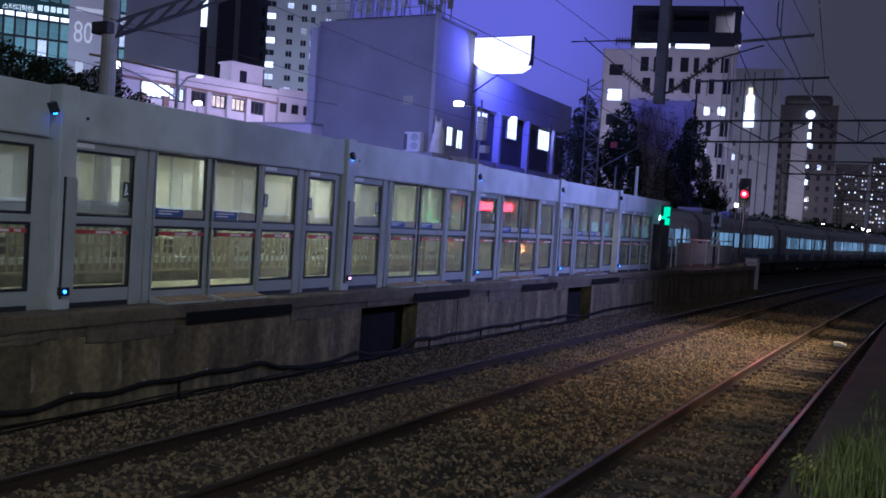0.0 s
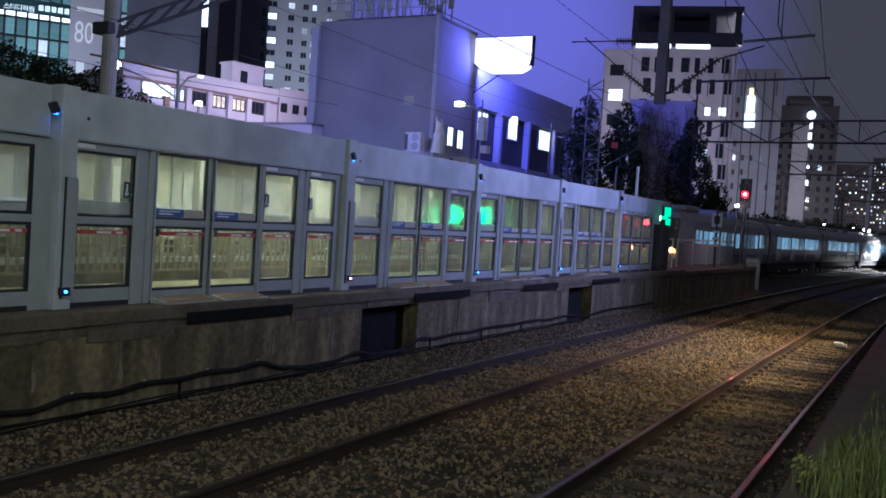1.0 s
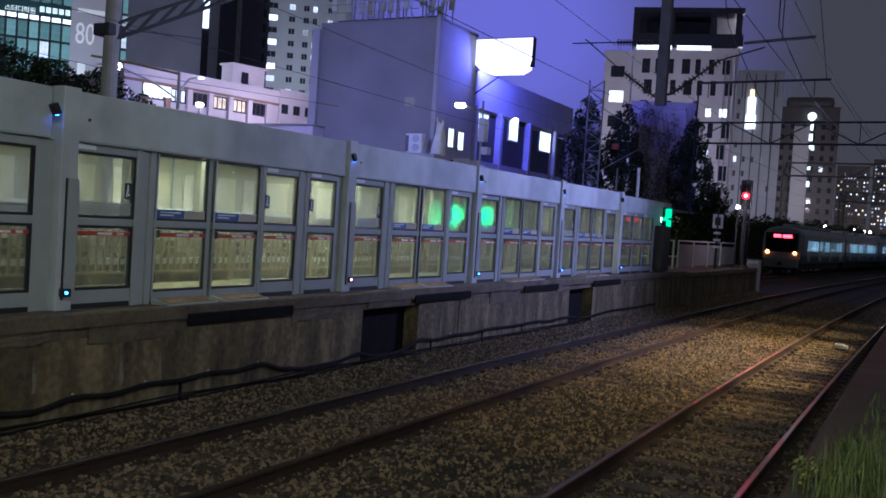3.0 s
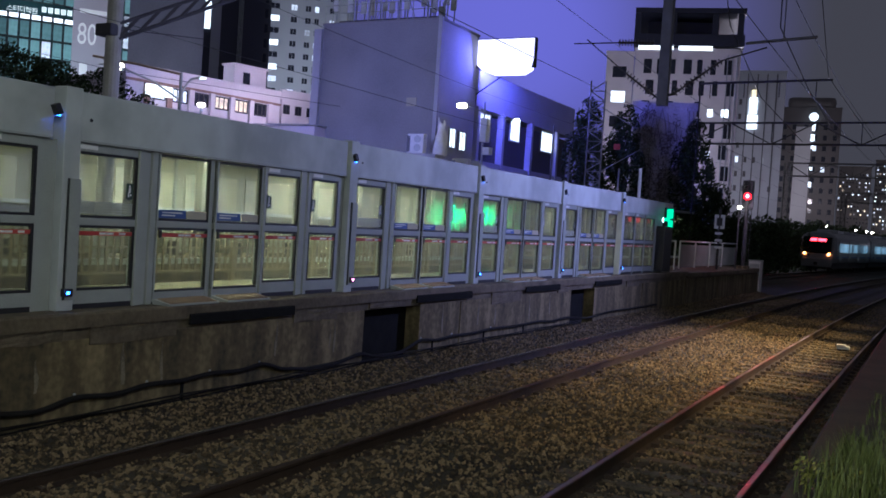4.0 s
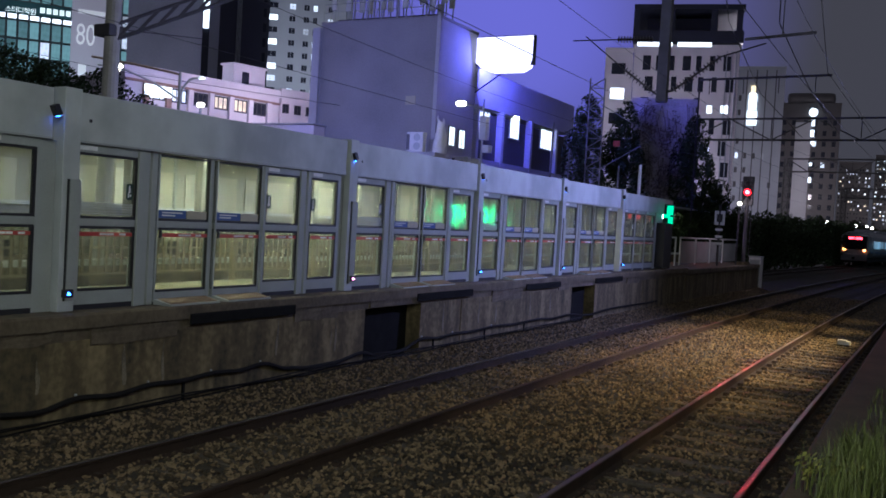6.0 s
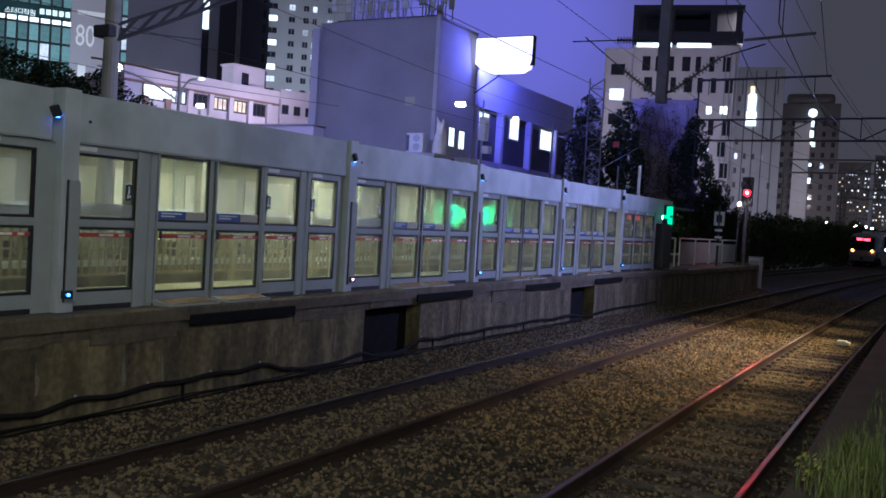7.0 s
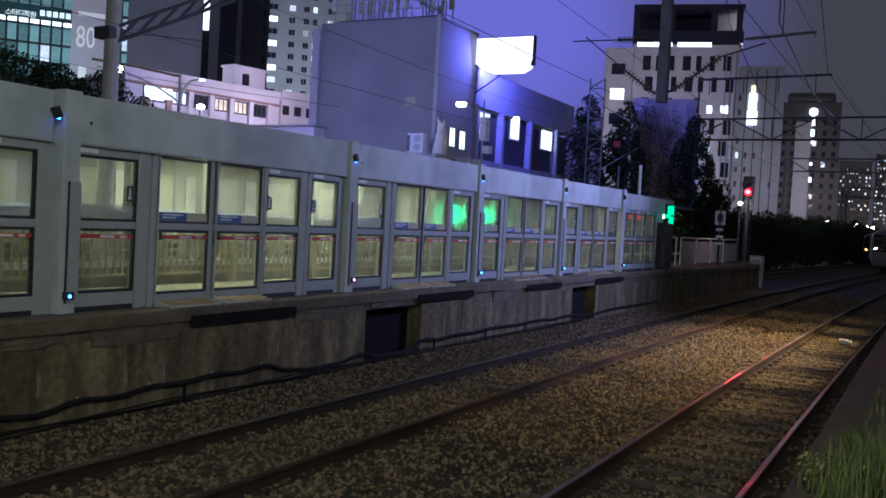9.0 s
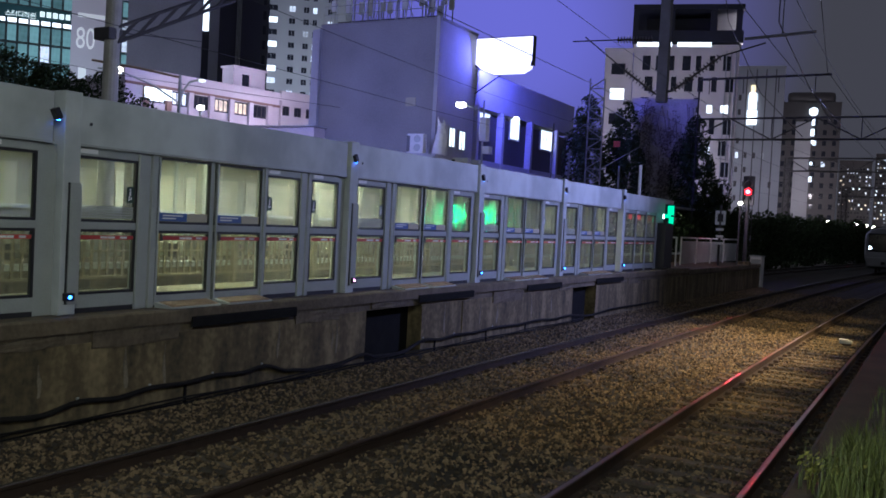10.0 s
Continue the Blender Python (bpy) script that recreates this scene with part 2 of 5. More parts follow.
M["dark_steel"] = mat("dark_weathered_steel", (0.060, 0.058, 0.060), 0.7, 0.3, 0.3, 3, 40, 0.1)
M["insul"] = mat("brown_porcelain", (0.05, 0.04, 0.04), 0.3, 0, 0.2, 5, 40, 0.05)
M["wire"] = mat("contact_wire", (0.05, 0.05, 0.055), 0.5, 0.6, 0.2, 5, 40, 0.0)
M["wall_grey"] = mat("grey_rendered_wall", (0.25, 0.245, 0.25), 0.85, 0, 0.22, 0.35, 12, 0.2)
M["wall_ivy"] = mat("stained_rendered_wall", (0.42, 0.39, 0.37), 0.88, 0, 0.45, 0.8, 9, 0.3)
M["wall_blue"] = mat("pale_rendered_wall", (0.42, 0.42, 0.44), 0.85, 0, 0.16, 0.5, 12, 0.2)
M["wall_white"] = mat("white_tiled_wall", (0.66, 0.60, 0.62), 0.6, 0, 0.12, 0.5, 14, 0.1)
M["brown_tile"] = mat("brown_wall_tile", (0.26, 0.16, 0.13), 0.6, 0, 0.2, 1, 14, 0.1)
M["wall_apt"] = mat("painted_apartment_wall", (0.36, 0.37, 0.40), 0.8, 0, 0.12, 0.2, 6, 0.1)
M["wall_dark"] = mat("dark_glass_facade", (0.030, 0.032, 0.050), 0.35, 0, 0.25, 0.15, 6, 0.05)
M["wall_slate"] = mat("dark_cladding", (0.075, 0.072, 0.075), 0.7, 0, 0.2, 0.2, 6, 0.1)
M["wall_hall"] = mat("grey_cladding", (0.17, 0.175, 0.19), 0.7, 0, 0.18, 0.3, 8, 0.1)
M["curtain"] = mat("teal_curtain_wall", (0.05, 0.12, 0.13), 0.2, 0, 0.2, 0.3, 6, 0.02)
M["curtain_lit"] = mat("lit_teal_glass", (0.1, 0.2, 0.2), 0.3, emit=(0.30, 0.60, 0.66), strength=0.24, rand=0.5)
M["lit"] = mat("lit_window", (0.4, 0.4, 0.4), 0.4, emit=(0.80, 0.90, 1.0), strength=1.9)
M["lit_soft"] = mat("softly_lit_window", (0.4, 0.4, 0.4), 0.4, emit=(0.72, 0.82, 1.0), strength=0.8, rand=0.8)
M["lit_warm"] = mat("warm_lit_window", (0.4, 0.35, 0.3), 0.4, emit=(1.0, 0.82, 0.52), strength=1.2, rand=0.7)
M["unlit"] = mat("unlit_window_glass", (0.025, 0.028, 0.04), 0.12, 0, 0.2, 2, 20, 0.0)
M["led_board"] = mat("lit_board_face", (0.3, 0.3, 0.6), 0.5, emit=(0.62, 0.62, 1.0), strength=2.0)
M["street_lamp_glow"] = mat("street_lamp_glass", (0.6, 0.6, 0.5), 0.4, emit=(1.0, 0.92, 0.72), strength=22)
# faint glow put into the banner cloth and its print, which are no lamps
M["banner"] = mat("self_lit_banner", (0.46, 0.42, 0.48), 0.7, emit=(0.46, 0.40, 0.52), strength=0.16)
M["banner_text"] = mat("self_lit_banner_print", (0.8, 0.8, 0.8), 0.7, emit=(0.80, 0.76, 0.85), strength=0.30)
M["sign_text"] = mat("sign_lettering", (0.8, 0.8, 0.8), 0.6, emit=(0.75, 0.9, 0.9), strength=0.85)
M["leaf"] = mat("dark_leaf", (0.030, 0.045, 0.020), 0.8, 0, 0.4, 3, 20, 0.0, rand=0.6, spec=0.1)
M["bark"] = mat("bark", (0.06, 0.045, 0.03), 0.9, 0, 0.3, 6, 30, 0.5)
M["dry"] = mat("dry_climber", (0.17, 0.15, 0.14), 0.9, 0, 0.4, 3, 20, 0.0, rand=0.5, spec=0.1)
M["red_lens"] = mat("red_signal_lens", (0.3, 0, 0), 0.3, emit=(1.0, 0.006, 0.012), strength=9)
M["red_panel"] = mat("red_glow_panel_face", (0.3, 0.02, 0.02), 0.4, emit=(1.0, 0.05, 0.08), strength=0.75)
M["red_core"] = mat("red_signal_glare", (0.3, 0.1, 0.1), 0.3, emit=(1.0, 0.3, 0.4), strength=9)
M["red_tail"] = mat("red_tail_lamp", (0.3, 0, 0), 0.3, emit=(1.0, 0.02, 0.035), strength=16)
M["amber_tail"] = mat("amber_tail_lamp", (0.3, 0.1, 0), 0.3, emit=(1.0, 0.28, 0.08), strength=14)
M["green_lens"] = mat("green_signal_lens", (0, 0.3, 0.1), 0.3, emit=(0.10, 1.0, 0.22), strength=7)
M["green_sign"] = mat("green_sign_face", (0, 0.3, 0.15), 0.4, emit=(0.0, 0.75, 0.34), strength=1.1)
M["train_body"] = mat("train_body_paint", (0.22, 0.225, 0.24), 0.32, 0.4, 0.12, 1.5, 30, 0.02)
M["train_dark"] = mat("train_underframe", (0.025, 0.025, 0.027), 0.8, 0.2, 0.2, 4, 40, 0.1)
M["train_front"] = mat("train_cab_black", (0.012, 0.012, 0.015), 0.15, 0, 0.2, 3, 30, 0.0)
M["train_window"] = mat("train_window_lit", (0.2, 0.3, 0.4), 0.2, emit=(0.30, 0.58, 0.80), strength=0.34, rand=0.6)
M["beam"] = mat("main_headlamp_glass", (0.5, 0.5, 0.5), 0.3, emit=(1.0, 0.98, 0.92), strength=26000)
M["train_door"] = mat("train_door_paint", (0.28, 0.29, 0.31), 0.4, 0.3, 0.12, 1.5, 30, 0.02)


# ---- building kit ----
def part(name, bm, material, parent=None, label=""):
    """One mesh object from a bmesh, under parent if there is one."""
    me = bpy.data.meshes.new(name)
    bm.to_mesh(me)
    bm.free()
    me.materials.append(M[material])
    ob = new(name, me)
    if parent:
        ob.parent = parent
    if label:
        ob["label"] = label
    return ob


def share(name, source, parent, m):
    """One more object on source's mesh."""
    ob = new(name, source.data)
    ob.parent = parent
    ob.matrix_basis = m
    return ob


def thing(name, m=None, label="", category="", group="", kind=""):
    ob = new(name)
    if m is not None:
        ob.matrix_basis = m
    return tagged(ob, label, category, group, kind)


def add_box(bm, x0, x1, y0, y1, z0, z1, m=None):
    vs = [bm.verts.new(v) for v in ((x0, y0, z0), (x1, y0, z0), (x1, y1, z0), (x0, y1, z0), (x0, y0, z1), (x1, y0, z1), (x1, y1, z1), (x0, y1, z1))]
    if m is not None:
        for v in vs:
            v.co = m @ v.co
    return [bm.faces.new([vs[i] for i in f]) for f in ((0, 3, 2, 1), (4, 5, 6, 7), (0, 1, 5, 4), (1, 2, 6, 5), (2, 3, 7, 6), (3, 0, 4, 7))]


def box(x0, x1, y0, y1, z0, z1, bevel=0.0):
    bm = bmesh.new()
    add_box(bm, x0, x1, y0, y1, z0, z1)
    if bevel:
        bmesh.ops.bevel(bm, geom=bm.edges[:], offset=bevel, segments=2, affect="EDGES", profile=0.6)
    return bm


def add_ring(bm, u0, u1, z0, z1, g, t0, t1, along="y"):
    """A rectangular frame in one piece, g wide, from t0 to t1 thick; it lies along x or y."""
    def co(t, u, z):
        return (t, u, z) if along == "y" else (u, t, z)
    loops = [[bm.verts.new(co(t, u, z)) for u, z in ((u0 + k, z0 + k), (u1 - k, z0 + k), (u1 - k, z1 - k), (u0 + k, z1 - k))] for t in (t0, t1) for k in (0, g)]
    for i in range(4):
        j = (i + 1) % 4
        for a, b in ((0, 1), (1, 3), (3, 2), (2, 0)):
            bm.faces.new((loops[a][i], loops[a][j], loops[b][j], loops[b][i]))
    bmesh.ops.recalc_face_normals(bm, faces=bm.faces[:])


def add_rod(bm, a, b, r, sides=8, r2=None):
    a, b = Vector(a), Vector(b)
    z = (b - a).normalized()
    x = z.orthogonal().normalized()
    y = z.cross(x)
    rings = []
    for q, rr in ((a, r), (b, r if r2 is None else r2)):
        rings.append([bm.verts.new(q + rr * (math.cos(t) * x + math.sin(t) * y)) for t in (2 * math.pi * i / sides for i in range(sides))])
    for i in range(sides):
        j = (i + 1) % sides
        bm.faces.new((rings[0][i], rings[0][j], rings[1][j], rings[1][i]))
    bm.faces.new(rings[0][::-1])
    bm.faces.new(rings[1])


def rod(a, b, r, sides=8, r2=None):
    bm = bmesh.new()
    add_rod(bm, a, b, r, sides, r2)
    return bm


def tube(points, r, sides=8):
    """A bent pipe along the points."""
    bm = bmesh.new()
    prev = None
    pts = [Vector(q) for q in points]
    for i, q in enumerate(pts):
        z = (pts[min(i + 1, len(pts) - 1)] - pts[max(i - 1, 0)]).normalized()
        x = z.cross(Vector((0.31, 0.17, 0.93))).normalized()
        y = z.cross(x)
        ring = [bm.verts.new(q + r * (math.cos(t) * x + math.sin(t) * y)) for t in (2 * math.pi * k / sides for k in range(sides))]
        if prev:
            for k in range(sides):
                bm.faces.new((prev[k], prev[(k + 1) % sides], ring[(k + 1) % sides], ring[k]))
        else:
            bm.faces.new(ring[::-1])
        prev = ring
    bm.faces.new(prev)
    return bm


def sweep(profile, s0, s1, step=2.0):
    """A closed profile of (d, z) drawn along the line."""
    bm = bmesh.new()
    n = max(1, int(math.ceil((s1 - s0) / step)))
    prev = None
    for i in range(n + 1):
        s = s0 + (s1 - s0) * i / n
        ring = [bm.verts.new(P(s, d, z)) for d, z in profile]
        if prev:
            for k in range(len(ring)):
                j = (k + 1) % len(ring)
                bm.faces.new((prev[k], ring[k], ring[j], prev[j]))
        else:
            bm.faces.new(ring)
        prev = ring
    bm.faces.new(prev[::-1])
    bmesh.ops.recalc_face_normals(bm, faces=bm.faces[:])
    return bm


def disc(r, depth, sides=16):
    """A short cylinder along -y."""
    return rod((0, 0, 0), (0, -depth, 0), r, sides)


# ---- ground and tracks ----
bm = bmesh.new()
rows_g = []
for s in (-60, -20, 0, 20, 40, 60, 80, 100, 130, 170, 220, 300, 420, 700, 1200):
    rows_g.append([bm.verts.new(P(min(s, 400), d, -0.32) + Vector((0, max(0, s - 400), 0))) for d in (-400, -120, -40, -6, 20, 60, 140, 500)])
for a, b in zip(rows_g, rows_g[1:]):
    for i in range(len(a) - 1):
        bm.faces.new((a[i], a[i + 1], b[i + 1], b[i]))
bmesh.ops.recalc_face_normals(bm, faces=bm.faces[:])
tagged(part("ground", bm, "ground"), "dark dirty gravel ground under the tracks", "ground", kind="structure")

D_NEAR, D_FAR, D_TRAIN = 2.207, 6.166, 12.3   # centre lines of the tracks
SLEEPER = 0.60


def ballast_bed(name, d, s0, s1, half=1.75, top=-0.15):
    bm = sweep([(d - half - 0.35, -0.315), (d - half, top - 0.02), (d - half * 0.5, top), (d + half * 0.5, top), (d + half, top - 0.02), (d + half + 0.35, -0.315)], s0, s1, 5)
    return tagged(part(name, bm, "ground"), "bed of dirty track ballast", "ballast", kind="structure")


ballast_bed("ballast_bed", D_NEAR, -30, 330, top=-0.195)
ballast_bed("ballast_bed", D_FAR, -30, 330, top=-0.17)
ballast_bed("ballast_bed", D_TRAIN, -30, 330, 1.4)


def make_rail(name, d, s0, s1, head="rail_dull"):
    """A flat-bottomed rail: rusty body, bright running head."""
    t = thing(name, None, "rusty steel rail with a worn running head", "rail", "rails")
    body = [(0.075, -0.175), (0.075, -0.16), (0.012, -0.14), (0.010, -0.05), (0.036, -0.035), (0.036, -0.006), (-0.036, -0.006), (-0.036, -0.035), (-0.010, -0.05), (-0.012, -0.14), (-0.075, -0.16), (-0.075, -0.175)]
    part("rail_body", sweep([(d + a, z) for a, z in body], s0, s1, 4), "rail_rust", t)
    part("rail_head", sweep([(d + 0.030, -0.006), (d + 0.024, 0.0), (d - 0.024, 0.0), (d - 0.030, -0.006)], s0, s1, 4), head, t, "worn running head")
    return t


for dc in (D_NEAR, D_FAR):
    for side in (-0.75, 0.75):
        make_rail("rail", dc + side, -20, 300, "rail_top" if dc + side > 6.5 else "rail_rust" if dc == D_FAR else "rail_dull")
for side in (-0.75, 0.75):
    make_rail("rail", D_TRAIN + side, 30, 300)

# sleepers: each one its own thing near the camera, the rest joined
sl = thing("sleeper", at(4, D_NEAR, -0.16), "grey concrete sleeper half buried in ballast", "sleeper", "sleepers")
bm = bmesh.new()
add_box(bm, -1.2, 1.2, -0.12, 0.12, -0.14, 0.0)
for v in bm.verts:
    if v.co.z > -0.01:
        v.co.y *= 0.85
bmesh.ops.bevel(bm, geom=bm.edges[:], offset=0.012, segments=1, affect="EDGES")
part("sleeper_body", bm, "sleeper", sl)
clip = None
for sx in (-0.86, -0.64, 0.64, 0.86):
    if clip is None:
        bm = box(-0.05, 0.05, -0.05, 0.05, 0.0, 0.05, 0.015)
        for v in bm.verts:
            v.co.y *= 0.6 if v.co.z > 0.03 else 1
        clip = part("rail_clip", bm, "rail_rust", sl)
        clip.matrix_basis = Matrix.Translation((sx, 0, 0))
    else:
        share("rail_clip", clip, sl, Matrix.Translation((sx, 0, 0)))
sl.matrix_basis = at(3.4, D_NEAR, -0.165)
for i in range(1, 62):
    copy_thing(sl, at(3.4 + SLEEPER * i, D_NEAR, -0.165))
for i in range(60):
    copy_thing(sl, at(3.0 + SLEEPER * i, D_FAR, -0.165))
bm = bmesh.new()
for dc, s0 in ((D_NEAR, 3.4 + SLEEPER * 62), (D_FAR, 3.0 + SLEEPER * 60)):
    s = s0
    while s < 150:
        add_box(bm, -1.2, 1.2, -0.12, 0.12, -0.14, 0.0, at(s, dc, -0.16))
        s += SLEEPER
tagged(part("far_sleepers", bm, "sleeper"), "row of distant concrete sleepers", "sleepers", kind="stuff")


# loose ballast stones, real geometry, denser near the camera
def stones(name, count, s0, s1, d0, d1, zfun, r0, r1, seed, power=1.6):
    rng = np.random.default_rng(seed)
    base = np.array([(1, 0, 0), (-1, 0, 0), (0, 1, 0), (0, -1, 0), (0, 0, 1), (0, 0, -1)], float)
    tri = np.array([(0, 2, 4), (2, 1, 4), (1, 3, 4), (3, 0, 4), (2, 0, 5), (1, 2, 5), (3, 1, 5), (0, 3, 5)])
    u = rng.random(count)
    s = s0 + (s1 - s0) * u ** power
    d = rng.uniform(d0, d1, count)
    r = rng.uniform(r0, r1, count)
    th, R = s * K, 1 / K
    x, y = R - (R + d) * np.cos(th), (R + d) * np.sin(th)
    z = zfun(d, s) + rng.uniform(-0.3, 0.55, count) * r
    v = base[None] * rng.uniform(0.55, 1.25, (count, 6, 1)) + rng.normal(0, 0.18, (count, 6, 3))
    a, b = rng.uniform(0, 6.28, count), rng.uniform(-0.7, 0.7, count)
    ca, sa, cb, sb = np.cos(a)[:, None], np.sin(a)[:, None], np.cos(b)[:, None], np.sin(b)[:, None]
    vx, vy, vz = v[..., 0], v[..., 1], v[..., 2] * 0.8
    vy, vz = vy * cb - vz * sb, vy * sb + vz * cb
    vx, vy = vx * ca - vy * sa, vx * sa + vy * ca
    pts = np.stack([x[:, None] + vx * r[:, None], y[:, None] + vy * r[:, None], z[:, None] + vz * r[:, None]], -1).reshape(-1, 3)
    faces = (tri[None] + 6 * np.arange(count)[:, None, None]).reshape(-1, 3)
    me = bpy.data.meshes.new(name)
    me.from_pydata(pts.tolist(), [], faces.tolist())
    me.materials.append(M["ballast"])
    return tagged(new(name, me), "loose angular grey-brown ballast stones between the rails", "ballast", kind="stuff")


def bed_z(d, s):
    a = np.minimum(np.abs(d - D_NEAR), np.abs(d - D_FAR))
    b = np.where(np.abs(d - D_NEAR) < 1.2, -0.178, -0.160)
    return np.where(a < 1.75, b, -0.165 - np.minimum(0.13, (a - 1.75) * 0.4))


def wall_z(d, s):
    return -0.17 + np.clip((d - 7.1) * 0.20, 0, 0.22)


stones("ballast_stones", 68000, 2.5, 46, 0.75, 7.1, bed_z, 0.018, 0.038, 3, 1.7)
stones("ballast_stones", 20000, 2.5, 46, 7.05, 8.1, wall_z, 0.016, 0.035, 4, 1.5)
bm = sweep([(7.0, -0.32), (7.0, -0.20), (7.6, -0.09), (8.12, 0.02), (8.12, -0.32)], -10, 46, 3)
tagged(part("ballast_shoulder", bm, "ground"), "sloping ballast shoulder against the platform wall", "ballast", kind="structure")

# ---- island platform ----
plat = thing("platform", None, "old concrete island platform with a stained wall and coping slab", "platform", kind="structure")
part("platform_wall", sweep([(D_WALL, -0.32), (D_WALL, 0.93), (D_WALL + 0.35, 0.93), (D_WALL + 0.35, -0.32)], -12, 12.42, 2), "concrete", plat)
part("platform_wall", sweep([(D_WALL, -0.32), (D_WALL, 0.93), (D_WALL + 0.35, 0.93), (D_WALL + 0.35, -0.32)], 14.24, 21.78, 2), "concrete", plat)
part("platform_wall", sweep([(D_WALL, -0.32), (D_WALL, 0.93), (D_WALL + 0.35, 0.93), (D_WALL + 0.35, -0.32)], 23.5, 45.8, 2), "concrete", plat)
# near-black back walls put the shade of the shallow recesses into their colour
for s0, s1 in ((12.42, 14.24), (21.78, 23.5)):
    part("shaded_refuge_wall", sweep([(D_WALL + 0.30, -0.32), (D_WALL + 0.30, 0.93), (D_WALL + 0.35, 0.93), (D_WALL + 0.35, -0.32)], s0, s1, 2), "rubber", plat, "refuge recess under the platform, its shade painted black")
part("platform_slab", sweep([(8.06, 1.06), (8.06, 1.205), (8.085, 1.226), (10.60, 1.226), (10.60, 0.93), (8.12, 0.93), (8.12, 1.06)], -12, 33, 2), "coping", plat)
part("platform_slab", sweep([(8.06, 1.0), (8.06, 1.14), (8.08, 1.16), (10.60, 1.16), (10.60, 0.9), (8.13, 0.9), (8.13, 1.0)], 33, 45.8, 2), "coping", plat)
part("platform_floor", sweep([(8.62, 1.227), (8.62, 1.236), (10.5, 1.236), (10.5, 1.227)], -12, 31.3, 2), "floor_tile", plat, "pale worn platform floor")
rng = random.Random(5)
# broken patches of coping, each set a little proud of the wall
for s, w, z0, z1 in ((7.6, 1.3, 0.86, 1.06), (11.1, 1.1, 0.86, 1.06), (6.1, 1.0, 0.93, 1.06), (4.8, 1.2, 0.9, 1.06), (13.2, 1.3, 0.95, 1.06), (17.9, 1.5, 0.80, 1.04), (21.2, 0.7, 0.9, 1.05), (26.8, 1.2, 0.88, 1.05)):
    bm = bmesh.new()
    add_box(bm, -0.03, 0.02, -w / 2, w / 2, z0, z1)
    bmesh.ops.subdivide_edges(bm, edges=bm.edges[:], cuts=5, use_grid_fill=True)
    for v in bm.verts:
        v.co.z += rng.uniform(-0.02, 0.02) if v.co.z < z0 + 0.05 else 0
        v.co.x += rng.uniform(-0.006, 0.006)
    ob = part("coping_patch", bm, "coping", plat)
    ob.matrix_basis = at(s, D_WALL, 0)
# pale lime streaks washed down the wall
for s, z0, z1, w in ((11.62, 0.32, 0.80, 0.05), (11.50, 0.40, 0.72, 0.03), (7.45, 0.35, 0.85, 0.08), (8.05, 0.30, 0.80, 0.05), (10.2, 0.40, 0.90, 0.06), (15.1, 0.35, 0.88, 0.07), (16.6, 0.4, 0.9, 0.06), (17.4, 0.35, 0.75, 0.10), (19.2, 0.35, 0.9, 0.06), (20.4, 0.4, 0.85, 0.08), (6.3, 0.4, 0.75, 0.06)):
    bm = bmesh.new()
    left, right = [], []
    for i in range(9):
        f = i / 8
        o = 0.012 * math.sin(5 * f + s)
        h = w * (0.25 + 0.75 * math.sin(math.pi * min(1, f + 0.12))) * rng.uniform(0.7, 1.1) / 2
        left.append(o - h)
        right.append(o + h)
    ring = [[bm.verts.new((x, y, z0 + (z1 - z0) * i / 8)) for i, y in list(enumerate(left)) + list(enumerate(right))[::-1]] for x in (0.004, -0.01)]
    bm.faces.new(ring[0])
    for i in range(len(ring[0])):
        k = (i + 1) % len(ring[0])
        bm.faces.new((ring[0][i], ring[1][i], ring[1][k], ring[0][k]))
    bmesh.ops.recalc_face_normals(bm, faces=bm.faces[:])
    ob = part("lime_streak", bm, "lime", plat)
    ob.matrix_basis = at(s, D_WALL, 0)
# rubber gap strips below the doors
for s0, s1 in ((8.42, 10.50), (14.0, 16.15), (18.8, 20.85), (23.35, 25.6)):
    t = thing("gap_strip", None, "black rubber gap filler strip on the platform edge", "gap filler", "gap fillers")
    part("strip", sweep([(8.035, 0.985), (8.035, 1.10), (8.05, 1.12), (8.065, 1.12), (8.065, 0.985)], s0, s1, 0.7), "rubber", t)
# pilasters between wall bays, cable and its clips
for s in (5.2, 15.9, 27.9, 33.0, 38.0, 42.5):
    ob = part("wall_rib", box(-0.03, 0.02, -0.11, 0.11, -0.2, 0.93, 0.01), "concrete", plat)
    ob.matrix_basis = at(s, D_WALL, 0)
sag = [(3.0, 0.25), (4.4, 0.20), (5.6, 0.28), (6.29, 0.22), (6.79, 0.30), (7.31, 0.26), (7.82, 0.31), (8.35, 0.29), (8.88, 0.32), (9.4, 0.29), (9.85, 0.33), (10.4, 0.20), (10.91, 0.15), (11.6, 0.15), (12.32, 0.23), (12.7, 0.15), (13.45, 0.13), (14.31, 0.29), (14.9, 0.24), (15.49, 0.27), (16.3, 0.25), (17.2, 0.28), (18.4, 0.25), (19.63, 0.27), (20.5, 0.22), (21.39, 0.25), (23, 0.15), (25, 0.22), (27, 0.2), (30, 0.2)]
cab_t = thing("cable", None, "thick black cable sagging between clips along the platform wall", "cable")
pts = []
for (a, za), (b, zb) in zip(sag, sag[1:]):
    for i in range(4):
        f = i / 4
        g = f * f * (3 - 2 * f)
        pts.append(P(a + (b - a) * f, D_WALL - 0.05, za + (zb - za) * g))
part("cable_run", tube(pts, 0.030, 8), "cable", cab_t)
